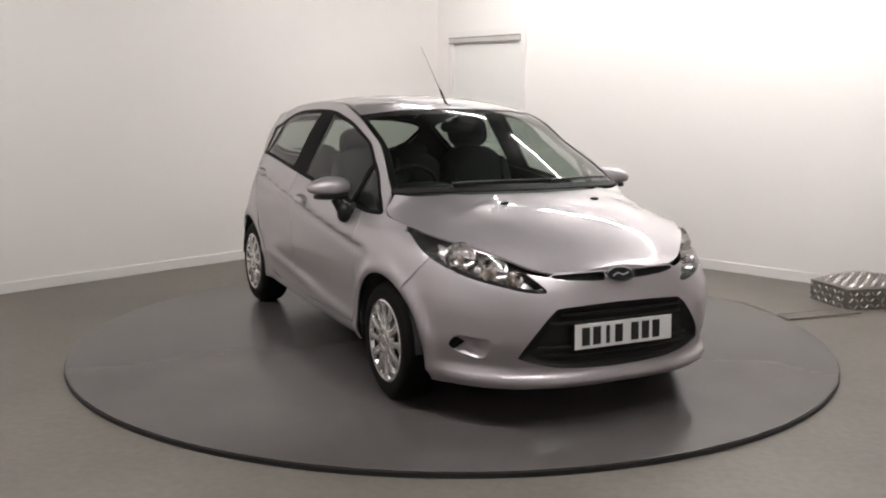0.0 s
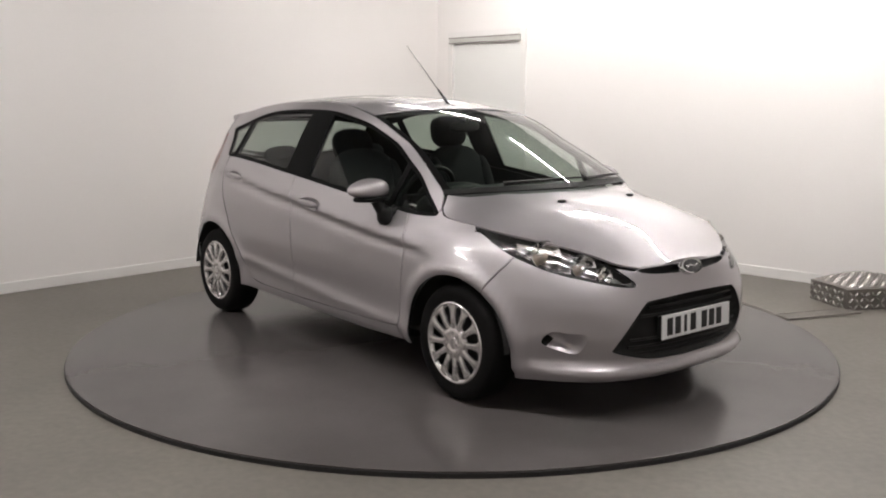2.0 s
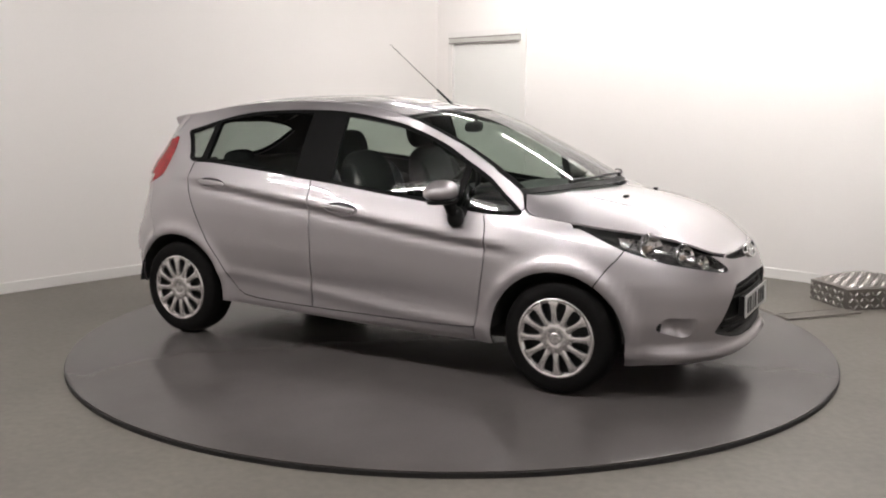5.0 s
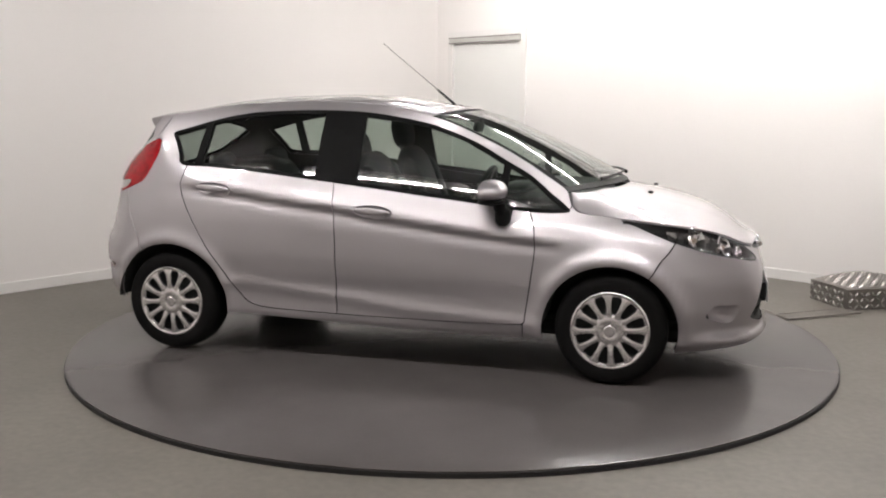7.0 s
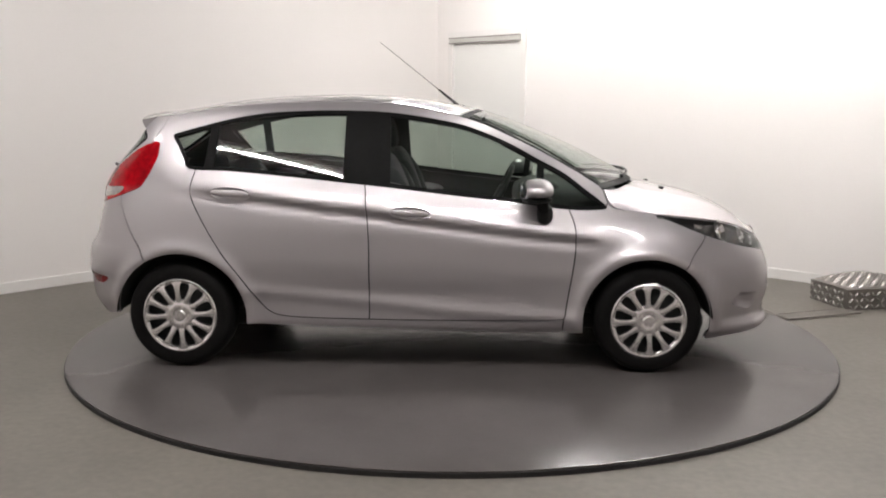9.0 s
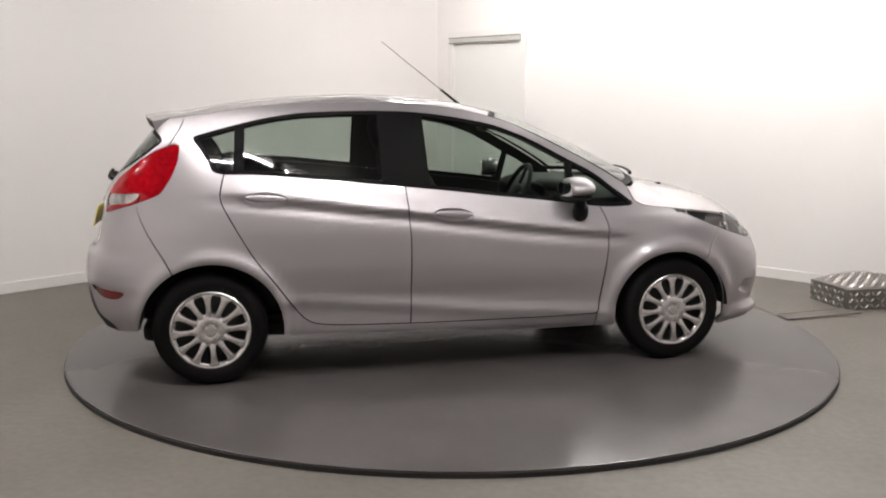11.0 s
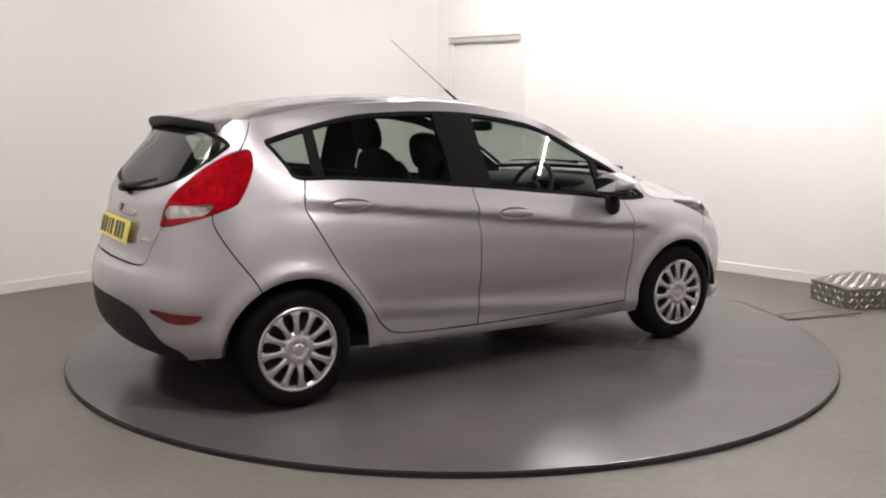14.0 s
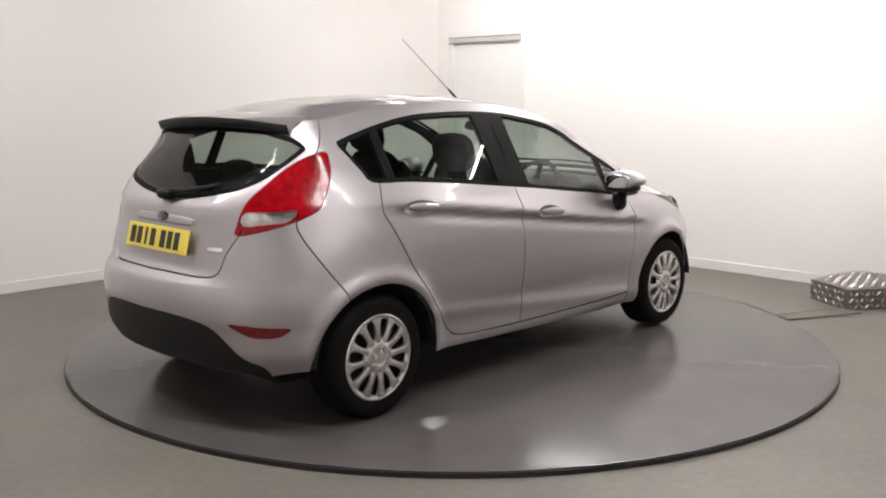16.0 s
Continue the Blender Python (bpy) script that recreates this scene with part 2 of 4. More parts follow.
def build_tread_box():
    """A low step box of tread plate beside the turntable: five-sided in plan, one corner cut off."""
    thing = tagged(new("tread_plate_box"), "low aluminium tread-plate step box on the floor", "step box")
    plan = [Vector(p) for p in ((2.80, .765, 0), (3.62, .98, 0), (3.44, 1.62, 0), (3.04, 1.46, 0), (2.695, 1.195, 0))]
    h, up = .15, Vector((0, 0, 1))
    bm = bmesh.new()
    bm.faces.new([bm.verts.new(p) for p in plan])
    ext = bmesh.ops.extrude_face_region(bm, geom=bm.faces[:])
    bmesh.ops.translate(bm, verts=[v for v in ext["geom"] if isinstance(v, bmesh.types.BMVert)], vec=(0, 0, h))
    bmesh.ops.recalc_face_normals(bm, faces=bm.faces[:])
    bmesh.ops.bevel(bm, geom=bm.edges[:], offset=.004, segments=2, affect="EDGES", profile=.5)
    shell = part("shell", bm, WORNSTEEL, thing)
    bm = bmesh.new()

    def lozenge(c, p, q, n, k):
        """One raised bar: c its centre, p and q in the face, n out of it."""
        d = (p + q * (1 if k else -1)).normalized()
        e = n.cross(d)
        base = [bm.verts.new(c + d * .025), bm.verts.new(c + e * .0085), bm.verts.new(c - d * .025), bm.verts.new(c - e * .0085)]
        top = bm.verts.new(c + n * .009)
        for i in range(4):
            bm.faces.new((base[i], base[(i + 1) % 4], top))
    step = .045
    for i, p in enumerate(plan):
        w = plan[(i + 1) % len(plan)] - p
        n = Vector((w.y, -w.x, 0)).normalized()
        for a in range(int(w.length / step)):
            for b in range(int(h / step)):
                lozenge(p + w.normalized() * (step * (a + .5)) + up * (step * (b + .55)) + n * .0005, w.normalized(), up, n, (a + b) % 2)
    flat = np.array([(p.x, p.y) for p in plan])
    u = (plan[1] - plan[0]).normalized()
    v = Vector((-u.y, u.x, 0))
    for a in range(-5, 22):
        for b in range(20):
            c = plan[0] + u * (step * (a + .5)) + v * (step * (b + .5))
            if all(inside(flat, np.array([(c.x + dx, c.y + dy)]))[0] for dx, dy in ((.025, 0), (-.025, 0), (0, .025), (0, -.025))):
                lozenge(c + up * (h + .0005), u, v, up, (a + b) % 2)
    bmesh.ops.recalc_face_normals(bm, faces=bm.faces[:])
    tagged(part("tread", bm, STEEL, shell), "raised diamond tread pattern", kind="stuff")
    bar = tagged(new("floor_trunking"), "flat grey steel cable cover strip lying on the floor", "cable cover")
    p0 = Vector((2.285, .454, 0))
    w = Vector((.932, .362, 0)).normalized()
    bar.matrix_basis = Matrix.Translation(p0) @ Matrix((w.to_tuple(), (-w.y, w.x, 0), (0, 0, 1))).transposed().to_4x4()
    part("cover", box((.62, .135, .010), (.31, .0775, .005), .003), FLOORSTEEL, bar)
    for y in (.006, .149):
        part("edge_angle", box((.62, .012, .016), (.31, y, .008), .003), DULL, bar, "dark steel edge angle")
    part("end_angle", box((.012, .155, .016), (-.007, .0775, .008), .003), DULL, bar, "dark steel edge angle")
    bm = rod([(2.262, .585, .004), (2.235, .70, .004), (2.19, .86, .004), (2.13, 1.03, .004)], .0035, 8)
    tagged(part("floor_cable", bm, DULL, smooth=True), "thin grey cable lying on the floor", "cable")


# ---------------------------------------------------------------- car body surfaces
# car space: x forwards, y to the left, z up from the wheels' contact, metres; the flank is one sheet from nose to tail


def spline(xs, ys):
    """Smooth curve through knots that does not overshoot."""
    xs, ys = np.array(xs, float), np.array(ys, float)
    h = np.diff(xs)
    d = np.diff(ys) / h
    m = np.zeros(len(xs))
    m[0], m[-1] = d[0], d[-1]
    for i in range(1, len(xs) - 1):
        if d[i - 1] * d[i] > 0:
            w1, w2 = 2 * h[i] + h[i - 1], h[i] + 2 * h[i - 1]
            m[i] = (w1 + w2) / (w1 / d[i - 1] + w2 / d[i])

    def value(x):
        x = np.clip(np.asarray(x, float), xs[0], xs[-1])
        i = np.clip(np.searchsorted(xs, x) - 1, 0, len(xs) - 2)
        t = (x - xs[i]) / h[i]
        return ((1 + 2 * t) * (1 - t) ** 2 * ys[i] + t * (1 - t) ** 2 * h[i] * m[i]
                + t * t * (3 - 2 * t) * ys[i + 1] + t * t * (t - 1) * h[i] * m[i + 1])
    return value


def catmull(points, step=0.02, closed=False):
    """Points along a smooth line through the given ones."""
    p = [np.array(q, float) for q in points]
    n = len(p)
    out = []
    for i in range(n if closed else n - 1):
        if closed:
            a, b, c, d = p[i - 1], p[i], p[(i + 1) % n], p[(i + 2) % n]
        else:
            a, b, c, d = p[max(i - 1, 0)], p[i], p[i + 1], p[min(i + 2, n - 1)]
        k = max(1, int(np.ceil(np.linalg.norm(c - b) / step)))
        for j in range(k):
            t = j / k
            out.append(0.5 * (2 * b + (c - a) * t + (2 * a - 5 * b + 4 * c - d) * t * t + (3 * b - a - 3 * c + d) * t ** 3))
    if not closed:
        out.append(p[-1])
    return out


# half of the plan at the widest height, nose to tail
PLAN = [(2.03, 0), (2.028, .13), (2.015, .26), (1.985, .39), (1.925, .52), (1.83, .63), (1.69, .725), (1.5, .793), (1.24, .835),
        (.85, .846), (.3, .85), (-.3, .85), (-.9, .845), (-1.24, .838), (-1.45, .815), (-1.62, .765), (-1.75, .675), (-1.84, .54),
        (-1.893, .36), (-1.918, .18), (-1.925, 0)]
LINE = np.array([q for q in catmull([(2.028, -.13)] + PLAN + [(-1.918, -.18)], 0.01) if q[1] > -1e-6])
LINE[0], LINE[-1] = (2.03, 0), (-1.925, 0)
LENGTH = np.concatenate([[0], np.cumsum(np.linalg.norm(np.diff(LINE, axis=0), axis=1))])
TOTAL = LENGTH[-1]
TURN = np.gradient(LINE, LENGTH, axis=0)
for _ in range(12):
    TURN[1:-1] = (TURN[:-2] + 2 * TURN[1:-1] + TURN[2:]) / 4
TURN[0], TURN[-1] = (0, 1), (0, -1)
TURN /= np.linalg.norm(TURN, axis=1)[:, None]


def along(x, y):
    """Length along the plan nearest to a place."""
    return LENGTH[np.argmin((LINE[:, 0] - x) ** 2 + (LINE[:, 1] - y) ** 2)]


# how far the flank lies inside the plan, by height, at stations from nose to tail
STATIONS = [
    ((2.03, 0), (.15, .19, .225, .255, .32, .40, .50, .60, .66, .72, .80), (.10, .022, -.004, .024, .014, .0, .012, .045, .062, .10, .2)),
    ((1.985, .39), (.15, .19, .225, .265, .32, .40, .50, .60, .68, .75, .82), (.09, .022, -.004, .026, .014, .0, .006, .035, .08, .15, .24)),
    ((1.83, .63), (.15, .19, .225, .28, .33, .40, .50, .56, .60, .68, .76, .84), (.08, .022, -.002, .027, .016, .002, .0, .008, .022, .065, .125, .20)),
    ((1.5, .793), (.15, .22, .30, .40, .55, .65, .73, .80, .88), (.05, .03, .01, .0, .0, .015, .045, .095, .17)),
    ((1.24, .835), (.2, .4, .6, .66, .72, .80, .84, .90, 1.0), (.02, .0, .0, .010, .03, .075, .11, .15, .2)),
    ((.85, .846), (.2, .25, .4, .55, .66, .78, .88, 1.0, 1.1, 1.2), (.06, .03, .022, .010, .010, .035, .085, .155, .215, .28)),
    ((0, .85), (.2, .25, .4, .5, .6, .72, .83, .90, .97, 1.1, 1.2, 1.3, 1.37, 1.44), (.06, .03, .03, .014, .006, .006, .018, .036, .066, .132, .182, .236, .285, .36)),
    ((-.9, .845), (.2, .25, .4, .5, .6, .75, .9, 1.0, 1.06, 1.2, 1.3, 1.37, 1.44), (.06, .03, .024, .012, .004, .006, .03, .056, .085, .165, .228, .28, .36)),
    ((-1.24, .838), (.25, .4, .6, .68, .8, .95, 1.05, 1.15, 1.25, 1.35, 1.42), (.02, .0, .0, .003, .018, .06, .10, .16, .226, .295, .36)),
    ((-1.45, .815), (.25, .4, .55, .65, .75, .9, 1.0, 1.1, 1.2, 1.3, 1.4), (.03, .0, .0, .006, .025, .075, .11, .145, .185, .25, .34)),
    ((-1.75, .675), (.25, .36, .45, .50, .56, .62, .67, .75, .87, .95, 1.03, 1.1, 1.2, 1.35), (.06, .014, .010, .0, .002, .014, .036, .055, .084, .098, .135, .185, .27, .41)),
    ((-1.925, 0), (.25, .32, .42, .5, .58, .63, .67, .70, .78, .86, .95, 1.0, 1.1, 1.2, 1.35), (.08, .03, .004, .0, .004, .016, .055, .078, .092, .115, .14, .175, .25, .325, .44)),
]
AT = np.array([along(*s[0]) for s in STATIONS])
RISE = [spline(s[1], s[2]) for s in STATIONS]
SHOULDER = spline([-1.5, -1.3, -1.07, -.82, -.53, -.23, .06, .36, .65, .94, 1.1], [.965, .965, .955, .93, .892, .86, .82, .782, .748, .722, .70])
LOWLINE = spline([-.8, -.53, -.26, .21, .78, .9], [.46, .439, .418, .369, .331, .32])
TOPLINE = spline([-1.48, -1.283, -1.03, -.72, -.41, -.107, .2, .352, .505, .658, .813, .936, 1.0, 1.02, 1.06, 1.1, 1.25, 1.4, 1.55, 1.68, 1.8, 1.88, 1.93, 1.96],
                 [1.322, 1.345, 1.386, 1.411, 1.419, 1.403, 1.352, 1.308, 1.241, 1.168, 1.084, 1.010, .962, .905, .868, .859, .842, .826, .808, .783, .742, .70, .682, .69])


def flank(a, z):
    """Places on the right-hand flank (y < 0): a along the plan from the nose, z the height."""
    a, z = np.broadcast_arrays(np.asarray(a, float), np.asarray(z, float))
    w = np.stack([f(z) for f in RISE])
    i = np.clip(np.searchsorted(AT, a) - 1, 0, len(AT) - 2)
    take = lambda k: np.take_along_axis(w, np.clip(k, 0, len(AT) - 1)[None], 0)[0]
    h = AT[i + 1] - AT[i]
    t = np.clip((a - AT[i]) / h, 0, 1)
    p0, p1, p2, p3 = take(i - 1), take(i), take(i + 1), take(i + 2)
    h0, h2 = AT[i] - AT[np.maximum(i - 1, 0)], AT[np.minimum(i + 2, len(AT) - 1)] - AT[i + 1]
    m1 = np.where(h0 > 0, (p2 - p0) / (h0 + h), 0) * h
    m2 = np.where(h2 > 0, (p3 - p1) / (h + h2), 0) * h
    w = (1 + 2 * t) * (1 - t) ** 2 * p1 + t * (1 - t) ** 2 * m1 + t * t * (3 - 2 * t) * p2 + t * t * (t - 1) * m2
    x, y = np.interp(a, LENGTH, LINE[:, 0]), np.interp(a, LENGTH, LINE[:, 1])
    nx, ny = np.interp(a, LENGTH, TURN[:, 0]), np.interp(a, LENGTH, TURN[:, 1])
    n = np.hypot(nx, ny)
    nx, ny = nx / n, ny / n
    ridge = z - SHOULDER(x)
    fade = 1 / (1 + np.exp((x - .95) / .04)) / (1 + np.exp((-1.12 - x) / .06)) * (np.abs(y) > .7)
    w = w - .019 * fade * np.exp(-np.where(ridge > 0, ridge / .055, ridge / .017) ** 2)
    w = w + .011 * fade * np.exp(-((ridge + .040) / .026) ** 2)
    low = z - LOWLINE(x) + .04
    w = w - .010 * fade * np.exp(-(low / .035) ** 2)
    for cx, cz in ((1.238, .275), (-1.236, .28)):
        r = np.hypot(x - cx, z - cz)
        w = w - .023 * np.exp(-((r - .365) / .042) ** 2) * (np.abs(y) > .6) * (z > .2)
    return np.stack([x - w * ny, -(y + w * nx), z], -1)


def a_of_x(x, z):
    """Length along the plan where the flank at height z has this x."""
    s = np.linspace(0, TOTAL, 700)
    return float(np.interp(-x, -flank(s, np.full(700, z))[:, 0], s))


def a_of_y(y, z, rear=False):
    """The same from y, on the nose or the tail."""
    s = np.linspace(0, .9, 300)
    if rear:
        s = TOTAL - s
    return float(np.interp(y, -flank(s, np.full(300, z))[:, 1], s))


def normals_of(f, u, v, h=0.010):
    n = np.cross(f(u + h, v) - f(u - h, v), f(u, v + h) - f(u, v - h))
    return n / np.maximum(np.linalg.norm(n, axis=-1), 1e-9)[:, None]


def inside(poly, q):
    poly = np.asarray(poly)
    x, y = q[:, 0], q[:, 1]
    odd = np.zeros(len(q), bool)
    for (x0, y0), (x1, y1) in zip(poly, np.roll(poly, -1, 0)):
        c = (y0 > y) != (y1 > y)
        odd ^= c & (x < (x1 - x0) * (y - y0) / (y1 - y0 if y1 != y0 else 1e-12) + x0)
    return odd


def ribbon(line, width):
    """A thin closed loop round a line."""
    p = np.array(line)
    d = np.gradient(p, axis=0)
    d /= np.linalg.norm(d, axis=1)[:, None]
    n = np.stack([-d[:, 1], d[:, 0]], 1) * width / 2
    return np.concatenate([p + n, (p - n)[::-1]])


def inset(loop, d):
    """The loop moved inwards by d."""
    p = np.array(loop)
    e = np.roll(p, -1, 0) - np.roll(p, 1, 0)
    e /= np.linalg.norm(e, axis=1)[:, None]
    area = np.sum(p[:, 0] * np.roll(p[:, 1], -1) - np.roll(p[:, 0], -1) * p[:, 1])
    return p + np.stack([-e[:, 1], e[:, 0]], 1) * d * (1 if area > 0 else -1)


def triangulate(border, loops, lines, du, dv):
    """Triangles inside border that keep to all loops and lines."""
    pts, edges = [], []

    def add(seq, closed):
        k = len(pts)
        pts.extend([Vector((float(a), float(b))) for a, b in seq])
        n = len(seq)
        edges.extend([(k + i, k + (i + 1) % n) for i in range(n if closed else n - 1)])
    add(border, True)
    for q in loops:
        add(q, True)
    for q in lines:
        add(q, False)
    fixed = np.array([tuple(q) for q in pts])
    lo, hi = np.min(border, 0), np.max(border, 0)
    gu, gv = np.meshgrid(np.arange(lo[0] + du / 2, hi[0], du), np.arange(lo[1] + dv / 2, hi[1], dv))
    g = np.stack([gu.ravel(), gv.ravel()], 1)
    g = g[inside(border, g)]
    near = np.array([np.min(((fixed - q) / (du, dv)) ** 2 @ np.ones(2)) for q in g])
    pts.extend([Vector(q) for q in g[near > 0.16].tolist()])
    v, _, f, *_ = delaunay_2d_cdt(pts, edges, [], 0, 1e-6)
    v, f = np.array([tuple(q) for q in v]), np.array([tuple(t) for t in f])
    mid = v[f].mean(1)
    keep = inside(border, mid)
    return v, f[keep], mid[keep]


def panel(name, surface, v2, tris, mat, parent, flip=False, depth=0.010, push=None, label="", outward=None, both=False, even=0.010, bent=None):
    """One sheet of the surface, with its rim turned in. flip: on the car's other side; both: with its mirror half, as one piece."""
    used = np.unique(tris)
    index = {int(k): i for i, k in enumerate(used)}
    q = v2[used]
    P, N = surface(q[:, 0], q[:, 1]), normals_of(surface, q[:, 0], q[:, 1], even)
    c = surface(q[:, 0].mean(keepdims=True), q[:, 1].mean(keepdims=True))
    out = np.array(outward if outward is not None else (0, -1, 0))
    if bent is not None:                      # drawn glass: one even curve along the whole side
        N = np.stack([bent[1] + 2 * bent[3] * P[:, 0], -np.ones(len(P)), bent[2] + 2 * bent[4] * P[:, 2]], 1)
        N /= np.linalg.norm(N, axis=1)[:, None]
    if (N @ out).sum() < 0:
        N = -N
    if both:
        axis = np.abs(P[:, 1]) < .003
        P[axis, 1] = 0
        N[axis, 1] = 0
        N[axis] /= np.linalg.norm(N[axis], axis=1)[:, None]
    if push is not None:
        P = P - N * np.asarray(push(q) if callable(push) else push)[..., None]
    F = np.array([[index[int(k)] for k in t] for t in tris])
    g = np.cross(P[F[:, 1]] - P[F[:, 0]], P[F[:, 2]] - P[F[:, 0]])
    turn = (g * N[F[:, 0]]).sum(1) < 0
    F[turn] = F[turn][:, ::-1]
    if depth:
        count = {}
        for t in F:
            for a, b in ((t[0], t[1]), (t[1], t[2]), (t[2], t[0])):
                count[(int(a), int(b))] = 1
        rim = [e for e in count if (e[1], e[0]) not in count and not (both and abs(P[e[0], 1]) < .003 and abs(P[e[1], 1]) < .003)]
        ids = sorted({i for e in rim for i in e})
        top, low = {k: len(P) + i for i, k in enumerate(ids)}, {k: len(P) + len(ids) + i for i, k in enumerate(ids)}
        mid = P.mean(0)
        side = P[ids] - mid
        side = side - (side * N[ids]).sum(1)[:, None] * N[ids]
        side /= np.maximum(np.linalg.norm(side, axis=1), 1e-9)[:, None]
        P = np.concatenate([P, P[ids], P[ids] - N[ids] * depth])
        N = np.concatenate([N, side * .7 + N[ids] * .3, side])
        faces = [tuple(t) for t in F] + [(low[a], low[b], top[b], top[a]) for a, b in rim]
    else:
        faces = [tuple(t) for t in F]
    if flip:
        P, N = P * (1, -1, 1), N * (1, -1, 1)
        faces = [t[::-1] for t in faces]
    if both:
        k = len(P)
        faces = faces + [tuple(i + k for i in t[::-1]) for t in faces]
        P, N = np.concatenate([P, P * (1, -1, 1)]), np.concatenate([N, N * (1, -1, 1)])
    return mesh_object(name, P, faces, mat, parent, label, True, None if callable(push) and even < .03 else N)


# outlines on the flank, as (x, z) on the sides and (x, y, z) on the nose and tail
def on(*p):
    if len(p) == 2:
        return (a_of_x(*p), p[1])
    s = np.linspace(0, TOTAL, 1400)
    q = flank(s, np.full(1400, p[2]))
    return (float(s[np.argmin((q[:, 0] - p[0]) ** 2 + (-q[:, 1] - p[1]) ** 2)]), p[2])


def trace(points, step=0.025, closed=False):
    return catmull([on(*p) for p in points], step, closed)


GAP = 0.0068
WINDOWS = [(-1.191, 1.062), (-.986, 1.054), (-.682, 1.030), (-.384, 1.0), (-.086, .970), (.206, .936), (.504, .903), (.797, .866), (.95, .861), (1.021, .873),
           (.965, .925), (.919, .958), (.806, 1.044), (.655, 1.124), (.504, 1.204), (.352, 1.267), (.2, 1.312), (-.108, 1.360), (-.411, 1.372), (-.72, 1.363),
           (-.871, 1.347), (-1.023, 1.318), (-1.25, 1.258), (-1.306, 1.235), (-1.273, 1.181), (-1.232, 1.115)]
HEADLAMP = [(1.275, .717, .838), (1.449, .685, .826), (1.573, .633, .814), (1.64, .581, .808), (1.704, .53, .785), (1.803, .469, .735), (1.883, .418, .680), (1.951, .361, .617),
            (1.929, .427, .613), (1.843, .549, .640), (1.724, .648, .670), (1.593, .711, .713), (1.494, .734, .748), (1.37, .738, .80)]
TAILLAMP = [(-1.397, .638, 1.203), (-1.378, .664, 1.153), (-1.398, .687, 1.085), (-1.455, .706, .987), (-1.498, .707, .950), (-1.636, .658, .899), (-1.757, .504, .855),
            (-1.750, .497, .900), (-1.735, .508, .960), (-1.683, .533, 1.028), (-1.567, .577, 1.125)]
REVERSING = [(-1.728, .518, .950), (-1.65, .61, .957), (-1.573, .675, .962), (-1.616, .669, .918), (-1.68, .60, .905), (-1.738, .518, .898)]
REFLECTOR = [(-1.835, .535, .490), (-1.75, .66, .482), (-1.664, .741, .474), (-1.70, .72, .440), (-1.75, .67, .432), (-1.80, .61, .442)]
GRILLE = [(2.0, -.156, .552), (2.0, .0, .555), (2.0, .156, .552), (1.99, .30, .545), (1.983, .345, .530), (1.972, .421, .446), (1.943, .484, .345), (1.944, .476, .318), (1.99, .289, .276), (2.01, .0, .266)]
FOGPOCKET = [(1.707, .714, .36), (1.745, .69, .413), (1.81, .64, .412), (1.872, .589, .401), (1.84, .613, .322), (1.772, .67, .330)]
REARGLASSLINE = [(-1.745, .0, .985), (-1.742, .15, .992), (-1.736, .31, 1.012), (-1.694, .463, 1.046), (-1.609, .551, 1.103), (-1.492, .597, 1.187), (-1.455, .588, 1.228),
                 (-1.475, .50, 1.273), (-1.48, .39, 1.295), (-1.49, .2, 1.305), (-1.50, .0, 1.307)]
DIFFUSER = [(-1.92, .0, .500), (-1.91, .2, .500), (-1.888, .38, .484), (-1.86, .473, .446), (-1.797, .576, .345), (-1.73, .64, .30), (-1.70, .66, .24)]


